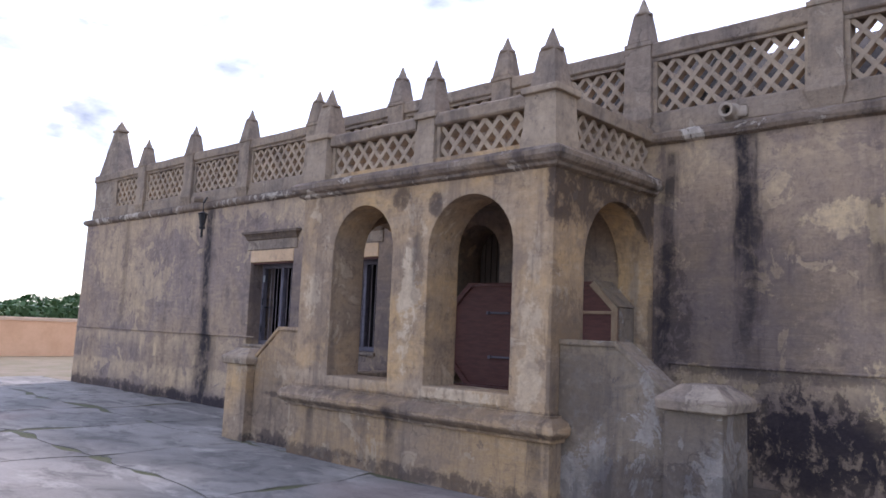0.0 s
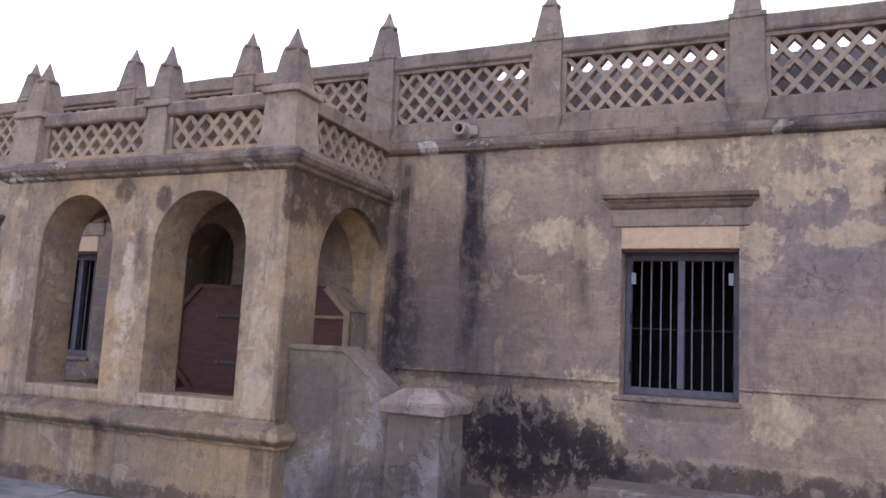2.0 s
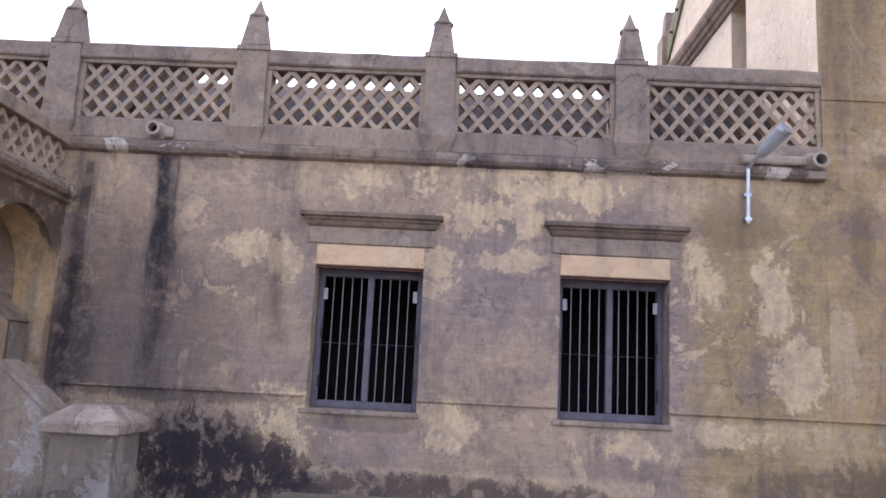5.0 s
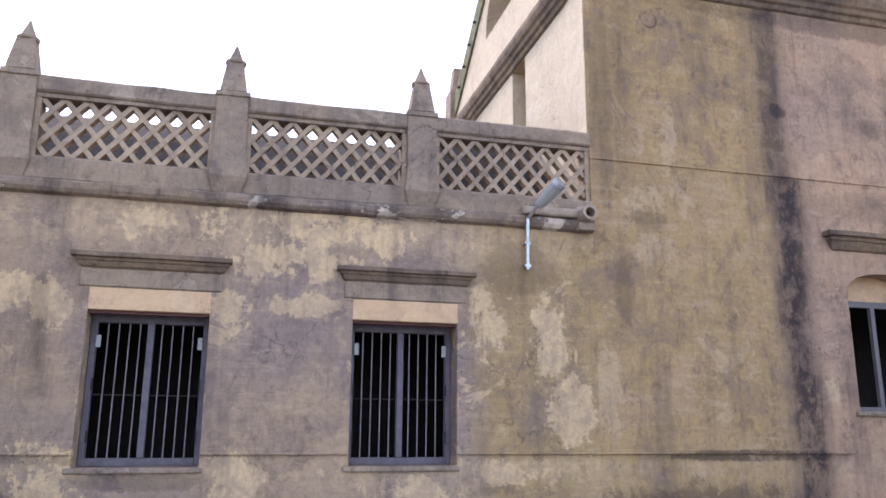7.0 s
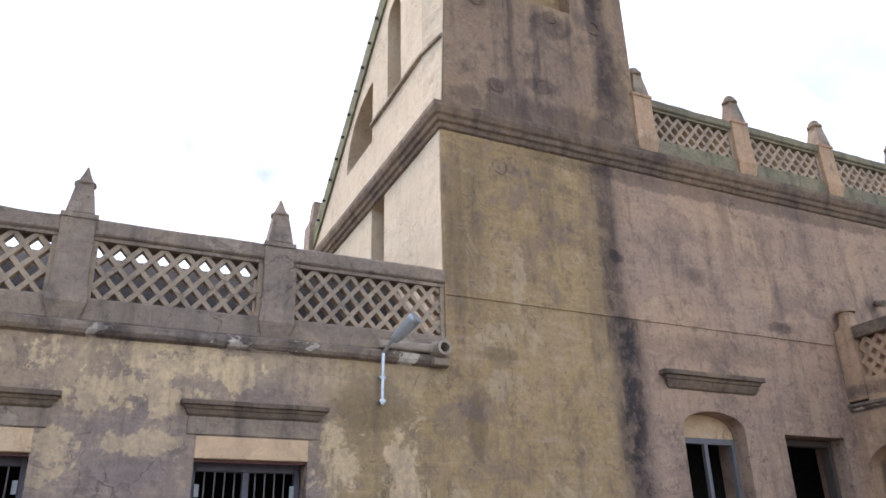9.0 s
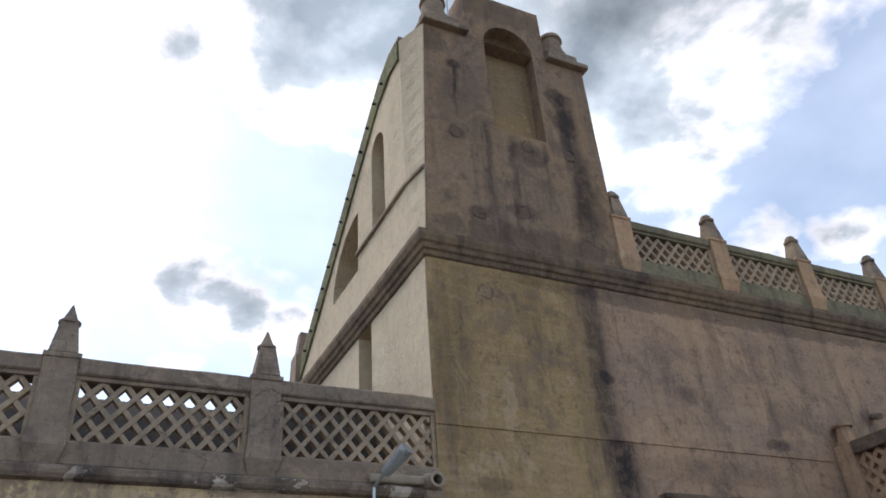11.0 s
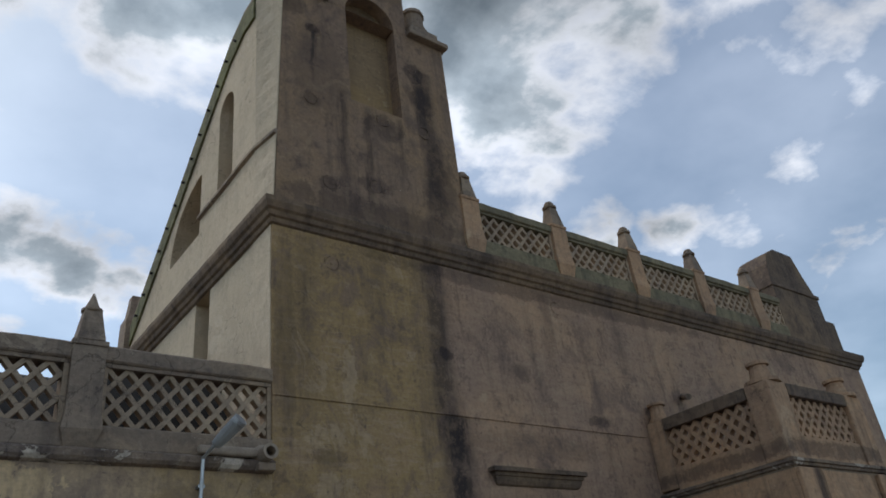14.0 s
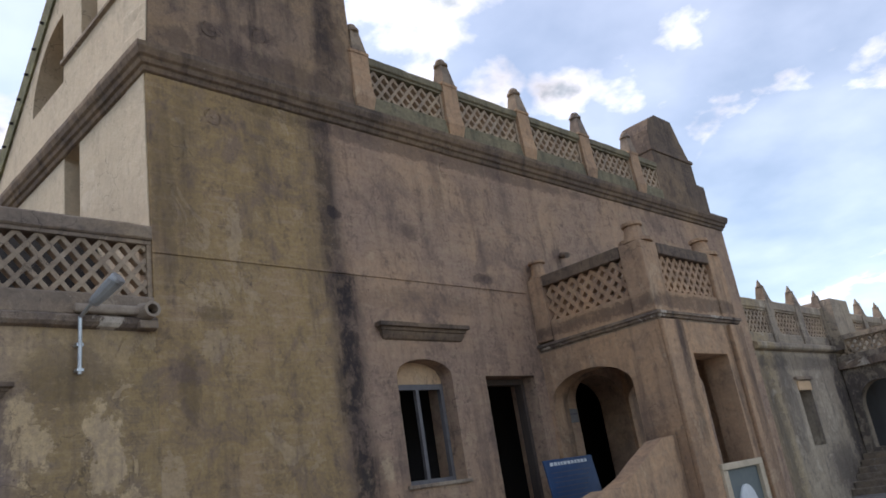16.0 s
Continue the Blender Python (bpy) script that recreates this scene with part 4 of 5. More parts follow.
def build_porch():
    p = thing("porch", "ochre plastered arched porch with lattice balcony", "porch", kind="structure")
    T = 0.5
    b = pierced(bmesh.new(), PX0, PX1, 0.85, 3.22, T, along_x(PY), [arch(-7.46, -6.40, 1.0, 2.49, 0.55), arch(-5.84, -4.68, 1.0, 2.46, 0.57)])
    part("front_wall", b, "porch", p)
    b = pierced(bmesh.new(), PY + T, WY, 0.85, 3.22, 0.42, along_y(PX1 - 0.42), [arch(6.56, 7.96, 1.0, 2.32, 0.72)])
    part("side_wall", b, "porch", p)
    b = pierced(bmesh.new(), PY + T, WY, 0.85, 3.22, 0.42, along_y(PX0), [arch(6.56, 7.96, 1.0, 2.32, 0.72)])
    part("side_wall", b, "porch", p)
    part("plinth", boxed(PX0 - 0.04, PX1 + 0.04, PY - 0.04, WY - 0.002, -0.05, 0.85), "porch", p)
    part("floor_slab", boxed(PX0 + 0.43, PX1 - 0.43, PY + T + 0.003, WY - 0.003, 0.851, 0.905), "render", p)
    for a, c in ((-7.52, -6.34), (-5.90, -4.62)):
        part("threshold", worn(boxed(a + 0.055, c - 0.055, PY - 0.012, PY + T - 0.01, 0.87, 0.999, bevel=0.015), 0.012, 5), "porch", p, "worn plaster threshold")
    part("base_moulding", worn(moulding(bmesh.new(), [(PX0, 6.25), (PX0, PY), (PX1, PY), (PX1, 6.16)],
                                        [(0.04, 0.60), (0.085, 0.61), (0.09, 0.645), (0.115, 0.655), (0.145, 0.69), (0.15, 0.74), (0.125, 0.79), (0.07, 0.82), (0.0, 0.85)]), 0.006), "porch", p, "rounded plinth moulding")
    part("ceiling_slab", boxed(PX0 + 0.01, PX1 - 0.01, PY + 0.01, WY - 0.002, 3.222, 3.40), "coping", p)
    part("cornice", worn(moulding(bmesh.new(), [(PX0, WY - 0.01), (PX0, PY), (PX1, PY), (PX1, WY - 0.01)],
                                  [(0.0, 3.20), (0.05, 3.22), (0.065, 3.25), (0.11, 3.27), (0.14, 3.31), (0.14, 3.36), (0.07, 3.41)]), 0.005), "cornice", p, "dark stained cornice")
    z0, z1 = 3.48, 3.84
    part("base_course", boxed(PX0 + 0.02, PX1 - 0.02, PY + 0.02, PY + 0.22, 3.40, z0), "porch", p)
    part("base_course", boxed(PX1 - 0.22, PX1 - 0.02, PY + 0.22, WY - 0.01, 3.40, z0), "coping", p)
    part("base_course", boxed(PX0 + 0.02, PX0 + 0.22, PY + 0.22, WY - 0.01, 3.40, z0), "coping", p)
    for x in (PX0 + 0.25, -5.97, PX1 - 0.17):
        h = 0.20 if x != -5.97 else 0.15
        square_post(p, x, PY + 0.14, 3.40, 3.95, h, "lattice", 1.1)
    for a, c in ((PX0 + 0.45, -6.12), (-5.82, PX1 - 0.37)):
        lattice_run(p, a + 0.05, c - 0.05, z0, z1, pose(a + 0.05, PY + 0.06, z0))
        part("jamb", boxed(a, a + 0.05, PY + 0.04, PY + 0.2, z0, z1), "lattice", p)
        part("jamb", boxed(c - 0.05, c, PY + 0.04, PY + 0.2, z0, z1), "lattice", p)
        part("coping", rough_bar(a, c, PY - 0.0, PY + 0.24, z1 + 0.001, 3.99, 0.010), "coping", p)
    for x, s in ((PX1, -1), (PX0, 1)):
        xa = x - 0.06 if s < 0 else x + 0.17
        lattice_run(p, PY + 0.36, WY - 0.05, z0, z1, pose(xa, PY + 0.36, z0, 0, 0, 90))
        x0, x1 = sorted((x, x + s * 0.24))
        part("coping", worn(boxed(x0, x1, PY + 0.34, WY - 0.003, z1, 3.99, bevel=0.012), 0.004), "coping", p)
    return p


build_porch()


def stair(name, x_in, sign, y0, y1, top, n, label, mat="render", going=0.27):
    """A straight flight down along x with a parapet wall and an end post at its outer side."""
    st = thing(name, label, "stairs", kind="structure")
    for i in range(n):
        z = top * (n - i) / (n + 1)
        a, c = x_in + sign * going * i, x_in + sign * going * (i + 1)
        part("step", worn(boxed(min(a, c), max(a, c), y0, y1, -0.05, z, bevel=0.012), 0.004), mat, st)
    return st


stair("porch_stairs", PX1 + 0.05, 1, 6.42, 7.99, 0.985, 5, "worn rendered steps down from the porch")
stair("porch_stairs", PX0 - 0.05, -1, 6.42, 7.99, 0.985, 5, "worn rendered steps down from the porch")


def balustrade(name, x_in, sign, label, mat):
    bl = thing(name, label, "balustrade", kind="structure")
    x1, x2, x3 = x_in, x_in + sign * 0.64, x_in + sign * 1.12
    topf = lambda u: 1.53 - max(0.0, (abs(u - x_in) - 0.60)) * 0.80
    a, c = sorted((x1, x3))
    b = pierced(bmesh.new(), a, c, -0.05, topf, 0.26, along_x(6.17), cuts=[x2, x_in + sign * 0.60])
    part("stair_wall", worn(b, 0.006), mat, bl)
    cx = x_in + sign * 1.38
    b = bmesh.new()
    stack(b, cx, 6.30, [(-0.05, 0.255), (1.02, 0.245)], 4)
    po = part("post", worn(b, 0.005), mat, bl)
    b = bmesh.new()
    stack(b, cx, 6.30, [(1.018, 0.28), (1.03, 0.30), (1.10, 0.31), (1.125, 0.30), (1.235, 0.15)], 4)
    part("cap", worn(b, 0.005), "coping", po, "bevelled cap")
    b = bmesh.new()
    tops = [(x1, 1.53), (x_in + sign * 0.60, 1.53), (x3, 1.53 - 0.52 * 0.80)]
    for (ua, za), (ub, zb) in zip(tops, tops[1:]):
        vs = []
        for u, z in ((ua, za), (ub, zb)):
            for yy, dz in ((6.15, 0.0), (6.15, 0.05), (6.45, 0.05), (6.45, 0.0)):
                vs.append(b.verts.new((u, yy, z + dz - 0.02)))
        for f in ((0, 1, 2, 3), (7, 6, 5, 4), (0, 4, 5, 1), (1, 5, 6, 2), (2, 6, 7, 3), (3, 7, 4, 0)):
            b.faces.new([vs[i] for i in f])
    part("rail", b, mat, bl)
    return bl


balustrade("stair_balustrade", PX1, 1, "grey rendered stair wall with capped square post", "render")
balustrade("stair_balustrade", PX0, -1, "ochre stair wall with capped square post", "porch")


def wooden_case():
    """The long chamfered wooden case that stands against the porch's back wall."""
    t = thing("wooden_case", "red oxide painted wooden case with chamfered corners and iron straps", "wooden case")
    x0, x1, z0, z1 = -6.90, -4.42, 0.908, 2.22
    ya, yb = 7.62, 7.94
    ch = 0.30
    out = [(x0 + ch, z0), (x1 - ch, z0), (x1, z0 + ch), (x1, z1 - ch), (x1 - ch, z1), (x0 + ch, z1), (x0, z1 - ch), (x0, z0 + ch)]
    b = bmesh.new()
    fa = [b.verts.new((x, ya, z)) for x, z in out]
    fb = [b.verts.new((x, yb, z)) for x, z in out]
    b.faces.new(fa)
    b.faces.new(fb[::-1])
    for i in range(8):
        b.faces.new((fa[i], fa[(i + 1) % 8], fb[(i + 1) % 8], fb[i]))
    part("body", b, "red_wood", t)
    c = Vector(((x0 + x1) / 2, 0, (z0 + z1) / 2))
    for i in range(8):
        p0, p1 = Vector((out[i][0], 0, out[i][1])), Vector((out[(i + 1) % 8][0], 0, out[(i + 1) % 8][1]))
        q0, q1 = p0 + (c - p0).normalized() * 0.07, p1 + (c - p1).normalized() * 0.07
        e = bmesh.new()
        lo = [e.verts.new(v + Vector((0, ya - 0.001, 0))) for v in (p0, p1, q1, q0)]
        hi = [e.verts.new(v + Vector((0, ya - 0.03, 0))) for v in (p0, p1, q1, q0)]
        e.faces.new(hi)
        for j in range(4):
            e.faces.new((lo[j], lo[(j + 1) % 4], hi[(j + 1) % 4], hi[j]))
        pale = i in (2, 3)
        part("rim", e, "pale_wood" if pale else "red_wood", t, "pale wooden edge trim" if pale else "")
    for z, xa in ((1.84, -6.29), (1.29, -6.25)):
        st = part("strap", boxed(xa, xa + 0.36, ya - 0.024, ya - 0.002, z - 0.014, z + 0.014, bevel=0.004), "frame", t, "grey iron strap")
        part("bolt", rod(bmesh.new(), (xa + 0.05, ya - 0.055, z), (xa + 0.05, ya - 0.02, z), 0.022, 10), "frame", st)
    part("rail", boxed(-4.98, -4.49, ya - 0.034, ya - 0.002, 1.85, 1.885, bevel=0.005), "pale_wood", t, "pale wooden rail")
    b = bmesh.new()
    vs = []
    for px_, pz_ in ((x1 - ch, z1), (x1, z1 - ch)):
        for yy, o in ((ya - 0.02, 0.004), (ya - 0.02, 0.03), (yb + 0.02, 0.03), (yb + 0.02, 0.004)):
            vs.append(b.verts.new((px_ + o * 0.7, yy, pz_ + o * 0.7)))
    for f in ((0, 1, 2, 3), (7, 6, 5, 4), (0, 4, 5, 1), (1, 5, 6, 2), (2, 6, 7, 3), (3, 7, 4, 0)):
        b.faces.new([vs[i] for i in f])
    part("sloping_board", b, "render", t, "grey weathered sloping board")
    part("end_board", boxed(x1 + 0.003, x1 + 0.02, ya + 0.01, yb, z0 + ch, z1 - ch), "render", t, "grey weathered end board")
    return t


wooden_case()
pk = thing("wooden_plank", "loose brown wooden plank lying by the case", "plank")
part("plank", worn(boxed(-6.55, -5.1, 7.30, 7.42, 0.907, 0.945, bevel=0.006), 0.004), "red_wood", pk)
dm = thing("door_main", "weathered closed double door under the porch arch", "door", kind="structure")
for a, c in ((-7.35, -6.825), (-6.805, -6.28)):
    lf = part("leaf", boxed(a, c, WY + 0.57, WY + 0.62, 0.96, 3.3, bevel=0.008), "door_wood", dm)
    for i in range(1, 5):
        xx = a + (c - a) * i / 5
        part("batten", boxed(xx - 0.015, xx + 0.015, WY + 0.555, WY + 0.569, 0.97, 3.28), "door_wood", lf)

# ---- tall block ----
BX0, BX1, BY = 3.83, 19.25, 8.0
SIDE = [(8.0, 11.75), (9.0, 11.75), (9.6, 11.5), (10.7, 10.65), (12.4, 9.3), (13.5, 8.45), (14.0, 8.1)]


def side_top(u):
    if u <= SIDE[0][0]:
        return SIDE[0][1]
    for (a, za), (c, zc) in zip(SIDE, SIDE[1:]):
        if u <= c:
            return za + (zc - za) * (u - a) / (c - a)
    return SIDE[-1][1]


blk = thing("wall_block", "tall ochre plastered block with stained upper wall", "wall", kind="structure")
holes = [arch(7.27, 8.36, 1.82, 3.30, 0.24), square(9.1, 10.31, 0.43, 3.29), arch(11.32, 12.88, 0.43, 2.80, 0.50)]
part("wall_face", pierced(bmesh.new(), BX0, BX1, -0.05, 7.12, 0.55, along_x(BY), holes), "block", blk)
cuts = [p[0] for p in SIDE]
part("side_wall", pierced(bmesh.new(), BY + 0.55, 14.0, 3.9, side_top, 0.5, along_y(BX0 + 0.003),
                          [square(10.1, 10.67, 5.9, 7.06), arch(9.40, 9.98, 8.74, 10.2, 0.33), (10.69, 12.04, 8.34, lambda u: 8.34 + 1.20 * math.sqrt(max(0, 1 - ((u - 10.69) / 1.35) ** 2)), 14)], cuts), "cream", blk)
part("flank_facing", worn(boxed(BX0 - 0.008, BX0 + 0.002, BY + 0.035, BY + 0.56, 4.0, 7.07), 0.002), "cream", blk)
part("rear_wall", boxed(BX0, BX1, 14.0, 14.5, -0.05, 7.4), "block", blk)
part("end_wall", boxed(BX1 - 0.5, BX1, BY + 0.55, 14.0, -0.05, 7.12), "block", blk)
# Unseen inner parts, near-black to stand for shade behind the block's openings.
part("shade_wall", boxed(BX0 + 0.01, BX0 + 0.5, BY + 0.55, 14.0, -0.05, 3.89), "dark", blk)
part("shade_floor", boxed(BX0 + 0.5, BX1 - 0.5, BY + 0.55, 14.0, -0.05, 0.43), "dark", blk)
part("shade_backing", boxed(BX0 + 0.5, BX1 - 0.5, 10.4, 10.6, 0.43, 7.0), "dark", blk)
part("terrace", boxed(7.16, BX1, BY + 0.02, 14.4, 7.125, 7.40), "coping", blk)

ROSETTES = [(4.48, 9.49), (4.59, 10.95), (6.54, 10.94), (5.78, 9.55), (6.6, 9.6), (4.75, 8.03), (5.55, 8.2), (4.71, 6.68), (8.95, 6.8)]
tower = thing("bell_gable", "tall stained gable tower with niche and sloping back", "tower", kind="structure")
niche = arch(5.20, 6.18, 9.76, 11.76, 0.49)


def lean(b, depth):
    """Draws the front corner in towards the top, as far back as depth."""
    for v in b.verts:
        if v.co.x < BX0 + 0.05 and v.co.y < BY + depth:
            v.co.x += 0.03 + 0.19 * max(0.0, v.co.z - 7.3) / 4.4
    return b


part("front_wall", lean(pierced(bmesh.new(), BX0 + 0.003, 7.24, 7.12, lambda u: 11.74, 0.53, along_x(BY + 0.03), [(5.20, 6.18, 9.76, lambda u: 11.739, 1)], [4.88, 6.42]), 0.7), "tower", tower)
b = bmesh.new()
for i in range(12):
    box(b, BX0 - 0.008, BX0 + 0.002, BY + 0.032, BY + 0.56, 7.44 + i * 0.358, 7.44 + (i + 1) * 0.358)
part("flank_facing", lean(b, 0.12), "cream", tower)
part("crown_wall", pierced(bmesh.new(), 4.86, 6.45, 11.741, 12.94, 0.53, along_x(BY + 0.028), [(5.20, 6.18, 11.741, niche[3], 18)]), "tower", tower)
part("niche_back", boxed(5.15, 6.3, BY + 0.28, BY + 0.5, 9.7, 12.3), "niche", tower, "ochre plastered back of the arched niche")
part("far_side_wall", pierced(bmesh.new(), BY + 0.56, 14.0, 7.12, side_top, 0.5, along_y(6.64), [], cuts), "tower", tower)
b = bmesh.new()
rows = []
for u, z in SIDE:
    rows.append([b.verts.new((x, u + 0.55 * (u < 8.1), z + dz)) for x, dz in ((BX0 - 0.02, 0.0), (BX0 - 0.02, 0.09), (7.17, 0.09), (7.17, 0.0))])
for r0, r1 in zip(rows, rows[1:]):
    for i in range(4):
        b.faces.new((r0[i], r0[(i + 1) % 4], r1[(i + 1) % 4], r1[i]))
b.faces.new(rows[0])
b.faces.new(rows[-1][::-1])
part("sloping_roof", b, "coping", tower)
for i in range(13):
    u = 9.3 + 0.36 * i
    part("peg", rod(bmesh.new(), (BX0 + 0.05, u, side_top(u) - 0.22), (BX0 - 0.09, u, side_top(u) - 0.24), 0.024, 7), "black_iron", tower, "short projecting peg")
for a, c in ((BX0 + 0.17, 4.86), (6.45, 7.32)):
    part("shoulder_slab", worn(boxed(a, c, BY - 0.10, BY + 0.6, 11.742, 11.85, bevel=0.02), 0.006), "coping", tower)
    cx = (a + c) / 2
    part("shoulder_block", worn(boxed(a + 0.12, c - 0.12, BY + 0.02, BY + 0.55, 11.85, 12.12, bevel=0.03), 0.006), "coping", tower)
    b = bmesh.new()
    stack(b, cx - 0.05, BY + 0.28, [(12.11, 0.26), (12.18, 0.27), (12.22, 0.22), (12.55, 0.20), (12.57, 0.24), (12.66, 0.22), (12.76, 0.12), (12.79, 0.02)], 14)
    part("finial", b, "coping", tower, "squat rounded finial", smooth=False)
part("mast", rod(bmesh.new(), (4.75, BY + 0.4, 12.0), (4.75, BY + 0.4, 14.6), 0.018, 6), "zinc", tower, "thin metal mast")
b = moulding(bmesh.new(), [(BX0 + 0.003, 10.7), (BX0 + 0.003, BY + 0.03)], [(0.0, 8.60), (0.05, 8.62), (0.05, 8.67), (0.0, 8.70)])
for v in b.verts:
    v.co.x += 0.088 * max(0.0, BY + 0.56 - v.co.y) / 0.53
part("string_line", worn(b, 0.003), "coping", tower)

b = bmesh.new()
rows = []
for u in [8.6, 9.0, 9.6, 10.7, 11.5, 12.4, 13.0, 13.5, 14.0]:
    z = side_top(u)
    rows.append([b.verts.new((x, u, z + dz)) for x, dz in ((BX0 - 0.035, -0.42), (BX0 - 0.035, -0.002), (BX0 + 0.01, -0.002), (BX0 + 0.01, -0.42))])
for r0, r1 in zip(rows, rows[1:]):
    for i in range(4):
        b.faces.new((r0[i], r0[(i + 1) % 4], r1[(i + 1) % 4], r1[i]))
b.faces.new(rows[0])
b.faces.new(rows[-1][::-1])
part("verge", worn(b, 0.008), "verge", tower, "mossy darkened verge along the slope")

crn = thing("cornice_block", "heavy stained cornice of the tall block", "cornice", kind="structure")
prof = [(0.0, 7.06), (0.035, 7.08), (0.05, 7.14), (0.085, 7.16), (0.10, 7.22), (0.135, 7.25), (0.165, 7.33), (0.165, 7.40), (0.07, 7.46)]
part("moulding", worn(moulding(bmesh.new(), [(BX0, 14.0), (BX0, BY), (BX1, BY), (BX1, 14.0)], prof, 0.0), 0.007, 4), "cornice_dark", crn)
sb = thing("string_course", "thin plaster line across the tall block", "moulding", kind="structure")
part("line", boxed(BX0, 10.5, BY - 0.014, BY + 0.01, 4.72, 4.745, bevel=0.005), "block", sb)
for a, c in ((BX0, 7.1), (8.4, 9.1)):
    part("line", boxed(a, c, BY - 0.022, BY + 0.01, 1.325, 1.35, bevel=0.006), "block", sb)
parapet("parapet_block", "lattice parapet with stubby finials on the tall block", [7.38, 9.43, 11.48, 13.56, 15.56], 7.18, 16.6, BY + 0.03, 7.46, 7.80, 8.32, 8.52, half=0.18, tall=1.1, post_mat="entrance", base_mat="coping_greenish", dome=True)

eb = thing("end_block", "tapering plaster block closing the roof parapet", "parapet block", kind="structure")
b = bmesh.new()
rings = [(7.46, 16.6, 19.0), (8.28, 16.6, 19.0), (8.30, 16.6, 18.62), (8.90, 16.6, 18.62), (8.95, 16.6, 18.55), (9.45, 16.65, 18.25), (9.75, 16.8, 18.1), (9.96, 17.2, 18.0)]
loops = [[b.verts.new(q) for q in ((x0, BY + 0.05, z), (x1, BY + 0.05, z), (x1, BY + 0.8, z), (x0, BY + 0.8, z))] for z, x0, x1 in rings]
for la, lb in zip(loops, loops[1:]):
    for i in range(4):
        b.faces.new((la[i], la[(i + 1) % 4], lb[(i + 1) % 4], lb[i]))
b.faces.new(loops[0][::-1])
b.faces.new(loops[-1])
part("block", worn(b, 0.02, 1.5), "cornice_dark", eb)
part("cap_band", worn(boxed(16.57, 18.68, BY + 0.02, BY + 0.83, 8.86, 8.95, bevel=0.02), 0.008), "cornice_dark", eb)
rp = thing("rear_post", "plaster post on the rear parapet", "post", kind="structure")
b = bmesh.new()
stack(b, 3.95, 14.35, [(7.2, 0.22), (8.3, 0.2), (8.45, 0.14), (8.85, 0.1)], 4)
part("post", b, "coping", rp)



def rosette(x, z, r, y):
    """A low plaster ring round an old tie end."""
    t = thing("plaster_rosette", "low round plaster rosette on the tall wall", "rosette", "plaster rosettes")
    b = bmesh.new()
    n, m = 20, 6
    ang = [2 * math.pi * i / n for i in range(n)]
    loops = [[b.verts.new((x + (r + 0.015 * math.cos(2 * math.pi * j / m)) * math.cos(a), y + 0.0045 * math.sin(2 * math.pi * j / m), z + (r + 0.015 * math.cos(2 * math.pi * j / m)) * math.sin(a))) for j in range(m)] for a in ang]
    for i in range(n):
        for j in range(m):
            b.faces.new((loops[i][j], loops[(i + 1) % n][j], loops[(i + 1) % n][(j + 1) % m], loops[i][(j + 1) % m]))
    mat = "tower" if z > 7.4 else "block"
    part("ring", worn(b, 0.02, 7), mat, t)
    part("boss", worn(rod(bmesh.new(), (x, y + 0.01, z), (x, y - 0.003, z), r * 0.3, 10), 0.012, 8), mat, t)


for rx, rz in ROSETTES:
    rosette(rx, rz, 0.11, BY + (0.03 if rz > 7.4 else 0.0))
sst = thing("drain_spout", "short dark drain stub high on the block wall", "drain spout", "drain spouts")
part("pipe", rod(bmesh.new(), (11.85, BY + 0.05, 5.60), (11.55, BY - 0.30, 5.45), 0.055, 10), "coping", sst)

# block window and door
bw = thing("window_block", "grey timber casement in an arched plaster recess", "window", kind="structure")
a, c, yy = 7.28, 8.35, BY + 0.22
fr = bmesh.new()
box(fr, a, a + 0.06, yy, yy + 0.07, 1.825, 3.22)
box(fr, c - 0.06, c, yy, yy + 0.07, 1.825, 3.22)
box(fr, a + 0.06, c - 0.06, yy + 0.003, yy + 0.067, 3.14, 3.217)
box(fr, a + 0.06, c - 0.06, yy + 0.003, yy + 0.067, 1.828, 1.885)
part("window_frame", fr, "dim_frame", bw)
part("mullion", boxed((a + c) / 2 - 0.03, (a + c) / 2 + 0.03, yy - 0.005, yy + 0.05, 1.885, 3.14), "dim_frame", bw)
lun = bmesh.new()
vs = [lun.verts.new((a, yy + 0.02, 3.221)), lun.verts.new((c, yy + 0.02, 3.221))]
vs += [lun.verts.new((a + (c - a) * (1 - i / 12), yy + 0.02, 3.295 + 0.245 * math.sqrt(max(0, 1 - (1 - 2 * i / 12) ** 2)))) for i in range(13)]
lun.faces.new(vs)
r = bmesh.ops.extrude_face_region(lun, geom=list(lun.faces))
bmesh.ops.translate(lun, verts=[v for v in r["geom"] if isinstance(v, bmesh.types.BMVert)], vec=(0, 0.06, 0))
part("lunette", lun, "lintel", bw, "peach painted lunette")
part("window_sill", worn(boxed(7.2, 8.43, BY - 0.04, BY + 0.2, 1.77, 1.823, bevel=0.01), 0.004), "coping", bw)
part("hood", worn(moulding(bmesh.new(), [(7.12, BY + 0.03), (7.12, BY), (8.64, BY), (8.64, BY + 0.03)], [(0.0, 3.81), (0.03, 3.83), (0.055, 3.88), (0.065, 3.93), (0.085, 3.935), (0.09, 3.98), (0.135, 3.985), (0.135, 4.045), (0.0, 4.075)]), 0.004), "cornice_dark", bw)
dk = thing("door_block", "open dark doorway with timber lining in the tall block", "door", kind="structure")
for a, c in ((9.104, 9.18), (10.23, 10.306)):
    part("door_jamb", boxed(a, c, BY + 0.25, BY + 0.4, 0.43, 3.28), "door_wood", dk)
part("door_head", boxed(9.18, 10.23, BY + 0.253, BY + 0.397, 3.19, 3.283), "door_wood", dk)

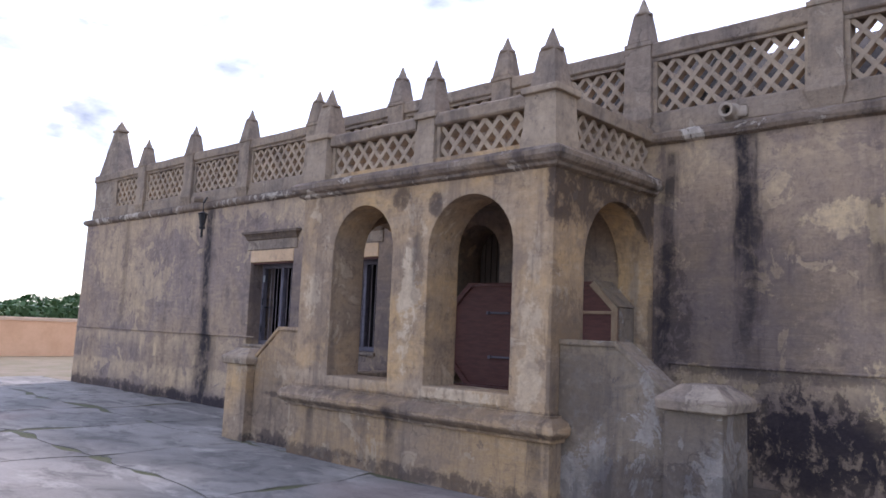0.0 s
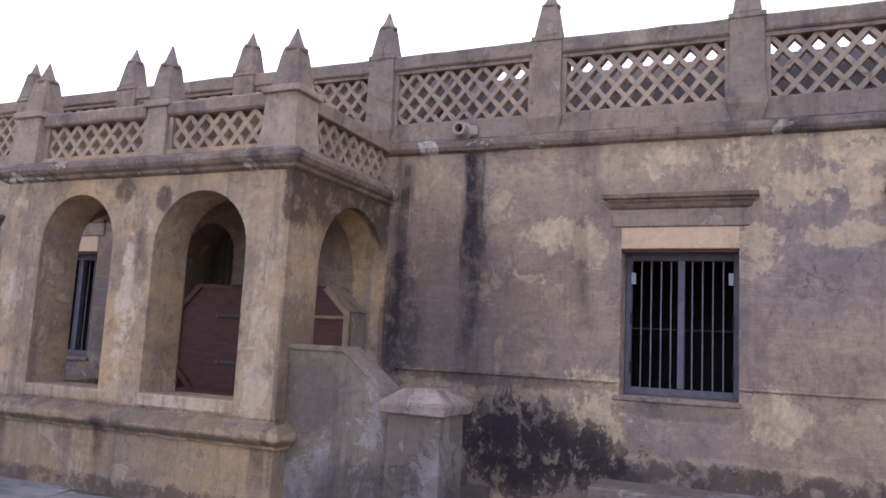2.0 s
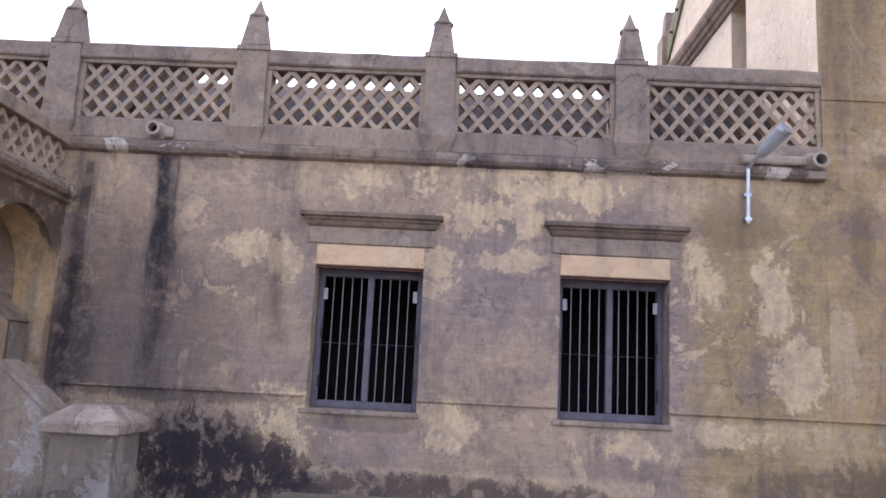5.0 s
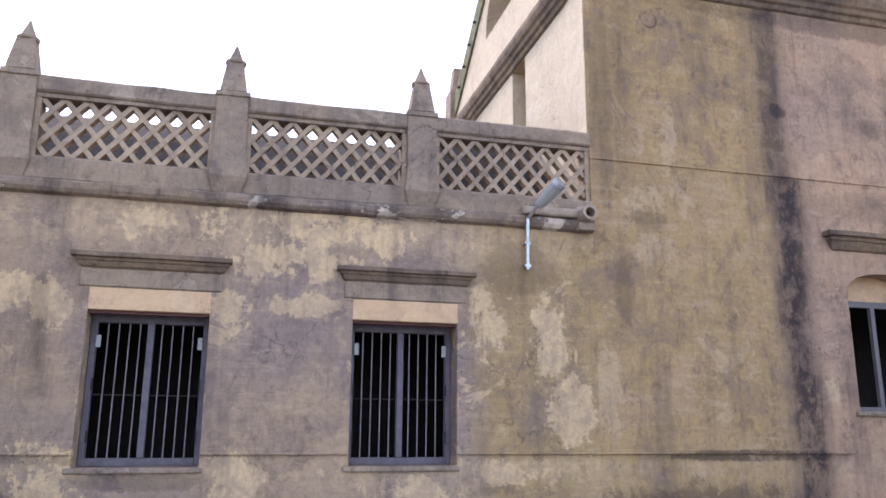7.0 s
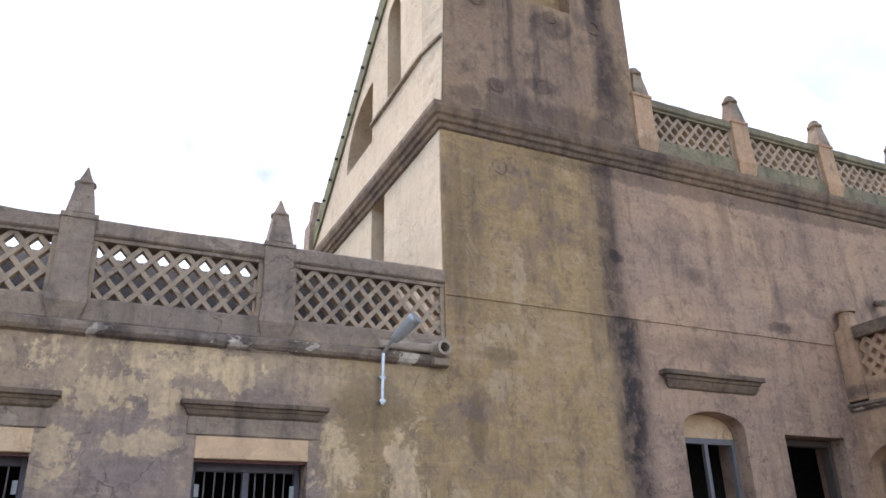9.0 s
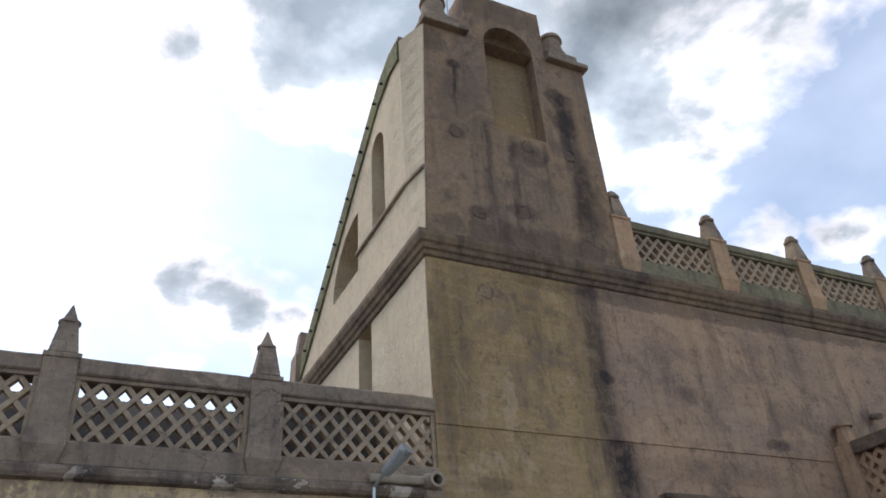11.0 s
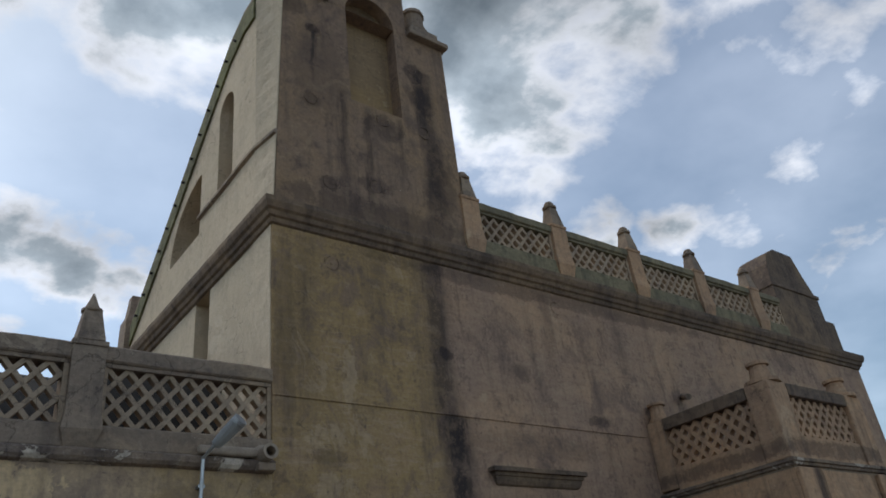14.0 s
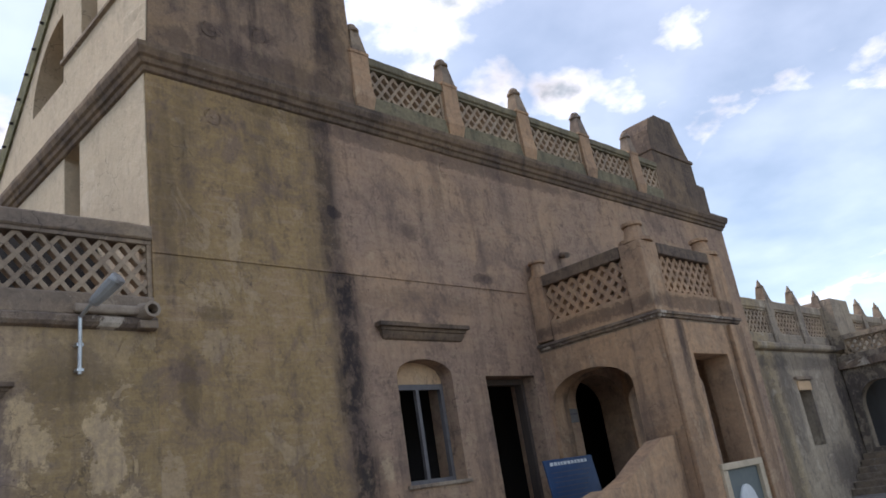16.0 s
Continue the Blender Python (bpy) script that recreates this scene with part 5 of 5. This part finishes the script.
# ---- second porch ----
QX0, QX1, QY = 10.58, 13.30, 5.70


def build_entrance():
    p = thing("entrance_porch", "ochre entrance porch with lattice balcony and segmental arch", "porch", kind="structure")
    T = 0.45
    part("front_wall", pierced(bmesh.new(), QX0, QX1, -0.05, 3.66, T, along_x(QY), [square(11.42, 12.60, 1.36, 3.15)]), "entrance", p)
    part("side_wall", pierced(bmesh.new(), QY + T, BY, -0.05, 3.66, 0.4, along_y(QX0), [arch(6.36, 7.92, 0.9, 2.82, 0.40)]), "entrance", p)
    part("side_wall", pierced(bmesh.new(), QY + T, BY, -0.05, 3.66, 0.4, along_y(QX1 - 0.4), [arch(6.40, 7.93, 0.9, 2.80, 0.38)]), "entrance", p)
    part("floor_slab", boxed(QX0 + 0.41, QX1 - 0.41, QY + T, BY - 0.002, -0.05, 0.9), "render", p)
    part("ceiling_slab", boxed(QX0 + 0.01, QX1 - 0.01, QY + 0.01, BY - 0.002, 3.662, 3.80), "coping", p)
    for a, c in ((QX0 - 0.001, 11.2), (12.84, QX1 + 0.001)):
        part("pilaster", boxed(a, c, QY - 0.07, QY - 0.001, -0.05, 3.66, bevel=0.015), "entrance", p)
    part("cornice", worn(moulding(bmesh.new(), [(QX0, BY - 0.01), (QX0, QY), (QX1, QY), (QX1, BY - 0.01)],
                                  [(0.0, 3.69), (0.03, 3.70), (0.035, 3.74), (0.065, 3.745), (0.065, 3.79), (0.0, 3.805)]), 0.004), "cornice", p)
    z0, z1 = 4.15, 4.76
    part("base_course", boxed(QX0 + 0.50, QX1 - 0.50, QY + 0.02, QY + 0.22, 3.801, z0), "entrance", p)
    part("base_course", boxed(QX0 + 0.02, QX0 + 0.22, QY + 0.40, BY - 0.33, 3.801, z0), "entrance", p)
    part("base_course", boxed(QX1 - 0.22, QX1 - 0.02, QY + 0.22, BY - 0.01, 3.80, z0), "entrance", p)
    for x in (QX0 + 0.24, QX1 - 0.24):
        b = boxed(x - 0.25, x + 0.25, QY - 0.01, QY + 0.395, 3.80, 4.95, bevel=0.02)
        po = part("post", worn(b, 0.005), "entrance", p)
        b = bmesh.new()
        stack(b, x, QY + 0.2, [(4.95, 0.27), (5.01, 0.27), (5.015, 0.17), (5.24, 0.13), (5.245, 0.17), (5.30, 0.17), (5.33, 0.05)], 12)
        part("finial", b, "entrance", po)
    b = boxed(QX0 - 0.005, QX0 + 0.27, BY - 0.32, BY - 0.003, 3.835, 4.95, bevel=0.015)
    po = part("post", b, "entrance", p)
    b = bmesh.new()
    stack(b, QX0 + 0.16, BY - 0.17, [(4.95, 0.17), (5.0, 0.17), (5.005, 0.13), (5.22, 0.11), (5.225, 0.15), (5.27, 0.15), (5.30, 0.04)], 12)
    part("finial", b, "entrance", po)
    lattice_run(p, QX0 + 0.50, QX1 - 0.50, z0, z1, pose(QX0 + 0.50, QY + 0.06, z0), thick=0.068, mat="entrance")
    lattice_run(p, QY + 0.40, BY - 0.34, z0, z1, pose(QX0 + 0.17, QY + 0.40, z0, 0, 0, 90), thick=0.068, mat="entrance")
    lattice_run(p, QY + 0.40, BY - 0.34, z0, z1, pose(QX1 - 0.06, QY + 0.40, z0, 0, 0, 90), thick=0.068, mat="entrance")
    part("coping", worn(boxed(QX0 + 0.50, QX1 - 0.50, QY - 0.01, QY + 0.26, z1, 4.95, bevel=0.012), 0.004), "cornice_dark", p)
    part("coping", worn(boxed(QX0 - 0.01, QX0 + 0.26, QY + 0.40, BY - 0.33, z1, 4.95, bevel=0.012), 0.004), "cornice_dark", p)
    part("coping", worn(boxed(QX1 - 0.26, QX1 + 0.01, QY + 0.40, BY - 0.01, z1, 4.95, bevel=0.012), 0.004), "cornice_dark", p)
    fr = bmesh.new()
    box(fr, 11.20, 11.35, QY - 0.11, QY - 0.003, 0.2, 1.36, bevel=0.01)
    box(fr, 12.45, 12.60, QY - 0.11, QY - 0.003, 0.2, 1.36, bevel=0.01)
    box(fr, 11.20, 12.60, QY - 0.113, QY - 0.003, 1.362, 1.46, bevel=0.01)
    part("panel_frame", fr, "cream", p, "pale plaster frame below the opening")
    part("panel", boxed(11.35, 12.45, QY - 0.05, QY - 0.002, 0.2, 1.361), "slate", p, "slate grey recessed panel")
    b = bmesh.new()
    ring = [b.verts.new((11.88 + 0.30 * math.cos(i * math.pi / 12), QY - 0.053, 0.72 + 0.40 * math.sin(i * math.pi / 12))) for i in range(24)]
    b.faces.new(ring)
    r = bmesh.ops.extrude_face_region(b, geom=list(b.faces))
    bmesh.ops.translate(b, verts=[v for v in r["geom"] if isinstance(v, bmesh.types.BMVert)], vec=(0, -0.03, 0))
    part("roundel", b, "white", p, "white painted oval")


build_entrance()
pl = thing("wall_plaque", "small grey metal plaque beside the doorway", "plaque")
part("plate", boxed(10.99, 11.27, BY - 0.03, BY - 0.004, 2.48, 2.71, bevel=0.005), "plaque", pl)
part("text_bar", boxed(11.02, 11.24, BY - 0.034, BY - 0.0305, 2.61, 2.63), "frame", pl)

# sloping stair wall in front of the entrance's side arch
sw = thing("entrance_stair_wall", "curving rendered stair wall beside the entrance porch", "stair wall", kind="structure")
prof = [(7.9, 0.95), (8.1, 1.18), (8.35, 1.34), (8.6, 1.40), (8.8, 1.38), (9.2, 1.50), (9.7, 1.74), (10.15, 1.93), (10.58, 1.97)]


def swtop(u):
    for (a, za), (c, zc) in zip(prof, prof[1:]):
        if u <= c:
            return za + (zc - za) * (u - a) / (c - a)
    return prof[-1][1]


part("stair_wall", worn(pierced(bmesh.new(), 7.9, 10.575, -0.05, swtop, 0.28, along_x(5.85), [], [q[0] for q in prof]), 0.006), "entrance", sw)
stair("entrance_stairs", 10.56, -1, 6.04, 7.41, 0.9, 5, "rendered steps up to the entrance porch", going=0.3)


def signboard():
    s = thing("sign_board", "blue enamel information board with white heading and lines", "sign", at=pose(9.93, 7.12, 0.06, -8, 0, -4))
    part("board", boxed(-0.56, 0.56, 0.0, 0.03, 0.92, 1.86, bevel=0.006), "blue", s)
    for x in (-0.45, 0.45):
        part("leg", boxed(x - 0.025, x + 0.025, 0.032, 0.07, 0.05, 1.7), "frame", s)
    rng = random.Random(2)
    x = -0.44
    while x < 0.40:
        w = rng.uniform(0.04, 0.07)
        part("heading_bar", boxed(x, x + w, -0.004, -0.0005, 1.765, 1.815), "white", s)
        x += w + 0.022
    for i in range(8):
        part("text_line", boxed(-0.45, 0.45 - rng.uniform(0, 0.2), -0.0035, -0.0005, 1.66 - i * 0.07, 1.668 - i * 0.07), "frame", s)
    return s


signboard()

# ---- far wing ----
fw = thing("wall_far_wing", "pale weathered plaster wall of the far wing", "wall", kind="structure")
part("wall_face", pierced(bmesh.new(), 19.25, 46, -0.05, 3.9, 0.55, along_x(8.03), [square(21.4, 22.25, 1.42, 2.86)]), "far", fw)
part("rear_wall", boxed(19.25, 46, 14.0, 14.5, -0.05, 4.4), "far", fw)
part("terrace", boxed(19.25, 46, 8.05, 14.4, 3.902, 3.98), "coping", fw)
# Added backing behind the window, with the room's shade in its colour.
part("shade_backing", boxed(19.3, 46, 9.6, 9.8, -0.05, 3.9), "dark", fw)
part("window_lintel", boxed(21.38, 22.27, 8.0, 8.15, 2.862, 3.1), "lintel", fw)
part("window_hood", boxed(21.25, 22.4, 7.95, 8.1, 3.14, 3.22), "coping", fw)
part("cornice", worn(moulding(bmesh.new(), [(19.26, 8.03), (46, 8.03)], [(0, 3.92), (0.10, 3.95), (0.14, 4.0), (0.14, 4.09), (0.02, 4.15)]), 0.004), "far", fw)
parapet("parapet_far", "lattice parapet with finials on the far wing", [20.95, 22.97, 24.98, 28.8, 30.85, 32.9, 35.0], 19.26, 46, 8.03, 3.98, 4.40, 5.02, 5.30, half=0.2, post_mat="far", base_mat="far")
fp = thing("far_porch", "arched far porch with lattice balcony", "porch", kind="structure")
part("side_wall", pierced(bmesh.new(), 6.0, 8.0, 0.9, 3.4, 0.45, along_y(25.00), [arch(6.5, 7.75, 1.1, 2.3, 0.66)]), "far", fp)
part("front_wall", pierced(bmesh.new(), 25.46, 29.00, 0.9, 3.4, 0.45, along_x(6.0), [arch(25.80, 26.90, 1.1, 2.4, 0.56), arch(27.40, 28.50, 1.1, 2.4, 0.56)]), "far", fp)
part("plinth", boxed(24.90, 29.10, 5.95, 8.0, -0.05, 0.899), "far", fp)
part("roof_slab", boxed(24.85, 29.15, 5.85, 8.02, 3.402, 3.62), "cornice", fp)
part("balcony_base", boxed(24.95, 29.05, 5.95, 8.0, 3.621, 3.8), "far", fp)
lattice_run(fp, 6.1, 7.9, 3.8, 4.25, pose(25.20, 6.1, 3.8, 0, 0, 90))
part("coping", boxed(24.95, 25.25, 6.0, 8.0, 4.25, 4.4), "far", fp)
part("pier", boxed(24.90, 26.40, 7.7, 8.6, 3.98, 5.55), "far", fp)
# The porch's inner shade is painted onto this near-black sheet.
part("porch_shade_backing", boxed(25.46, 29, 7.92, 8.02, 0.9, 3.4), "dark", fp)
st = stair("far_stairs", 24.90, -1, 6.6, 8.0, 1.15, 6, "dark worn steps up to the far porch", going=0.33)
part("landing", boxed(23.6, 24.88, 5.9, 6.59, -0.05, 1.2), "far", st)

# ---- drains, lamps ----


def spout(name, x, y, z, label, r=0.075, out=0.17, dx=0.0):
    s = thing(name, label, "drain spout", "drain spouts")
    b = bmesh.new()
    n = 16
    rings = [(0.10, r * 1.5), (-0.02, r * 1.45), (-0.05, r * 1.15), (-out + 0.03, r), (-out, r * 1.05), (-out, r * 0.68), (0.0, r * 0.62)]
    loops = [[b.verts.new((x + rr * math.cos(2 * math.pi * i / n) + dx * -d, y + d, z + rr * math.sin(2 * math.pi * i / n))) for i in range(n)] for d, rr in rings]
    for la, lb in zip(loops, loops[1:]):
        for i in range(n):
            b.faces.new((la[i], la[(i + 1) % n], lb[(i + 1) % n], lb[i]))
    b.faces.new(loops[-1])
    part("pipe", worn(b, 0.004, 9), "clay", s)
    # A disc inside the pipe paints in the shade of its mouth.
    b = bmesh.new()
    rod(b, (x, y - 0.06, z), (x, y - 0.055, z), r * 0.66, 16)
    part("bore_shade", b, "bore_shade", s, "near-black disc for the shade in the pipe mouth")
    return s


spout("drain_spout", -3.30, WY, 4.05, "clay drain spout with dark mouth on the wing wall")
part("collar", worn(boxed(-3.27, -3.12, WY - 0.04, WY, 3.98, 4.12, bevel=0.03), 0.02, 7), "clay", bpy.data.objects["drain_spout"], "lumpy mortar collar")
spout("drain_spout", 3.70, WY - 0.02, 3.99, "clay drain spout with mortar collar near the corner", r=0.085, out=0.22)
gut = thing("drain_gutter", "pale rendered gutter leading to the spout", "gutter")
part("gutter", worn(boxed(2.95, 3.62, WY - 0.10, WY - 0.02, 3.96, 4.06, bevel=0.03), 0.014, 6), "clay", gut)
part("bracket", worn(boxed(3.60, 3.80, WY - 0.16, WY, 3.80, 3.89, bevel=0.015), 0.006), "coping", gut)


def street_lamp():
    s = thing("wall_street_lamp", "grey street lamp on a galvanised wall bracket", "lamp")
    part("bracket_pole", rod(bmesh.new(), (3.0, WY - 0.06, 3.32), (3.0, WY - 0.09, 3.90), 0.022, 10), "zinc", s)
    part("arm", rod(bmesh.new(), (3.0, WY - 0.09, 3.90), (3.06, WY - 0.30, 4.02), 0.02, 10), "zinc", s)
    for z in (3.36, 3.62):
        part("clamp", boxed(2.965, 3.035, WY - 0.085, WY - 0.001, z - 0.015, z + 0.015), "zinc", s)
    b = bmesh.new()
    rings = [(0.0, 0.04, 0.035), (0.03, 0.055, 0.045), (0.18, 0.07, 0.055), (0.33, 0.08, 0.055), (0.345, 0.07, 0.045)]
    loops = []
    n = 12
    for d, w, h in rings:
        loops.append([b.verts.new((1.3 * w * math.cos(2 * math.pi * i / n), 1.15 * h * math.sin(2 * math.pi * i / n), -d)) for i in range(n)])
    for la, lb in zip(loops, loops[1:]):
        for i in range(n):
            b.faces.new((la[i], la[(i + 1) % n], lb[(i + 1) % n], lb[i]))
    b.faces.new(loops[0])
    b.faces.new(loops[-1])
    h = part("lamp_head", b, "lamp_glass", s, "grey lamp head", smooth=False)
    h.matrix_basis = look((3.05, WY - 0.29, 3.99), (3.24, WY - 0.60, 4.24))
    part("end_cap", rod(bmesh.new(), (0, 0, -0.338), (0, 0, -0.375), 0.078, 12), "zinc", h, "pale metal end cap")
    return s


street_lamp()


def iron_lamp():
    s = thing("wall_lamp", "old black iron lamp bracket on the wing wall", "lamp")
    part("arm", rod(bmesh.new(), (-13.95, WY + 0.0, 4.05), (-13.45, WY - 0.35, 3.86), 0.02, 7), "black_iron", s)
    part("hanger", rod(bmesh.new(), (-13.45, WY - 0.35, 3.87), (-13.45, WY - 0.35, 3.66), 0.012, 6), "black_iron", s)
    b = bmesh.new()
    stack(b, -13.45, WY - 0.35, [(3.34, 0.05), (3.38, 0.06), (3.40, 0.045), (3.62, 0.08), (3.64, 0.10), (3.68, 0.02)], 6)
    part("lantern", b, "black_iron", s)
    part("finial", rod(bmesh.new(), (-13.45, WY - 0.35, 3.18), (-13.45, WY - 0.35, 3.34), 0.022, 6), "black_iron", s)
    sp = thing("drain_spout", "short dark drain spout above the streaked wall", "drain spout", "drain spouts")
    part("pipe", rod(bmesh.new(), (-14.15, WY + 0.05, 4.05), (-14.15, WY - 0.2, 4.0), 0.06, 10), "coping", sp)


iron_lamp()

# ---- boundary wall and scrub ----
cw = thing("compound_wall", "orange painted compound wall with peach coping", "wall", kind="structure")
b = bmesh.new()
p0, p1 = Vector((-29.0, -30.0, 0)), Vector((-35.5, 60.0, 0))
d = (p1 - p0).normalized()
nrm = Vector((d.y, -d.x, 0))


def slab_along(z0, z1, w):
    b = bmesh.new()
    vs = [b.verts.new(p + nrm * s * w + Vector((0, 0, z))) for z in (z0, z1) for p, s in ((p0, -1), (p0, 1), (p1, 1), (p1, -1))]
    for f in ((0, 3, 2, 1), (4, 5, 6, 7), (0, 1, 5, 4), (1, 2, 6, 5), (2, 3, 7, 6), (3, 0, 4, 7)):
        b.faces.new([vs[i] for i in f])
    return b


part("wall", slab_along(-0.05, 1.33, 0.12), "orange", cw)
part("coping", slab_along(1.33, 1.40, 0.16), "orange_cap", cw)
part("coping_top", slab_along(1.401, 1.46, 0.20), "orange_cap", cw)


def scrub():
    rng = np.random.default_rng(7)
    verts, faces = [], []
    for i in range(26000):
        y = rng.uniform(-25, 75)
        x = -52 - rng.uniform(0, 9)
        top = 2.4 + 0.5 * math.sin(y * 0.31) + 0.45 * noise.noise(Vector((y * 0.5, x * 0.3, 0))) + 0.5 * noise.noise(Vector((y * 1.6, x, 3)))
        z = top * (1 - rng.uniform(0, 1) ** 2.2 * 0.95)
        s = rng.uniform(0.12, 0.30)
        u = Vector(rng.normal(size=3)).normalized() * s
        v = Vector(rng.normal(size=3)).cross(u).normalized() * s * 0.6
        c = Vector((x, y, z))
        k = len(verts)
        verts += [c - u, c + v, c + u, c - v]
        faces.append((k, k + 1, k + 2, k + 3))
    me = bpy.data.meshes.new("scrub")
    me.from_pydata([tuple(v) for v in verts], [], faces)
    me.materials.append(M["leaf"])
    tagged(new("scrub", me), "band of dense green scrub beyond the wall", "bushes", kind="stuff")
    b = boxed(-60, -54, -30, 80, -0.05, 2.1)
    part("scrub_core", worn(b, 0.3, 0.7), "leaf")
    tagged(bpy.data.objects["scrub_core"], "dense shaded heart of the scrub", "bushes", kind="stuff")


scrub()
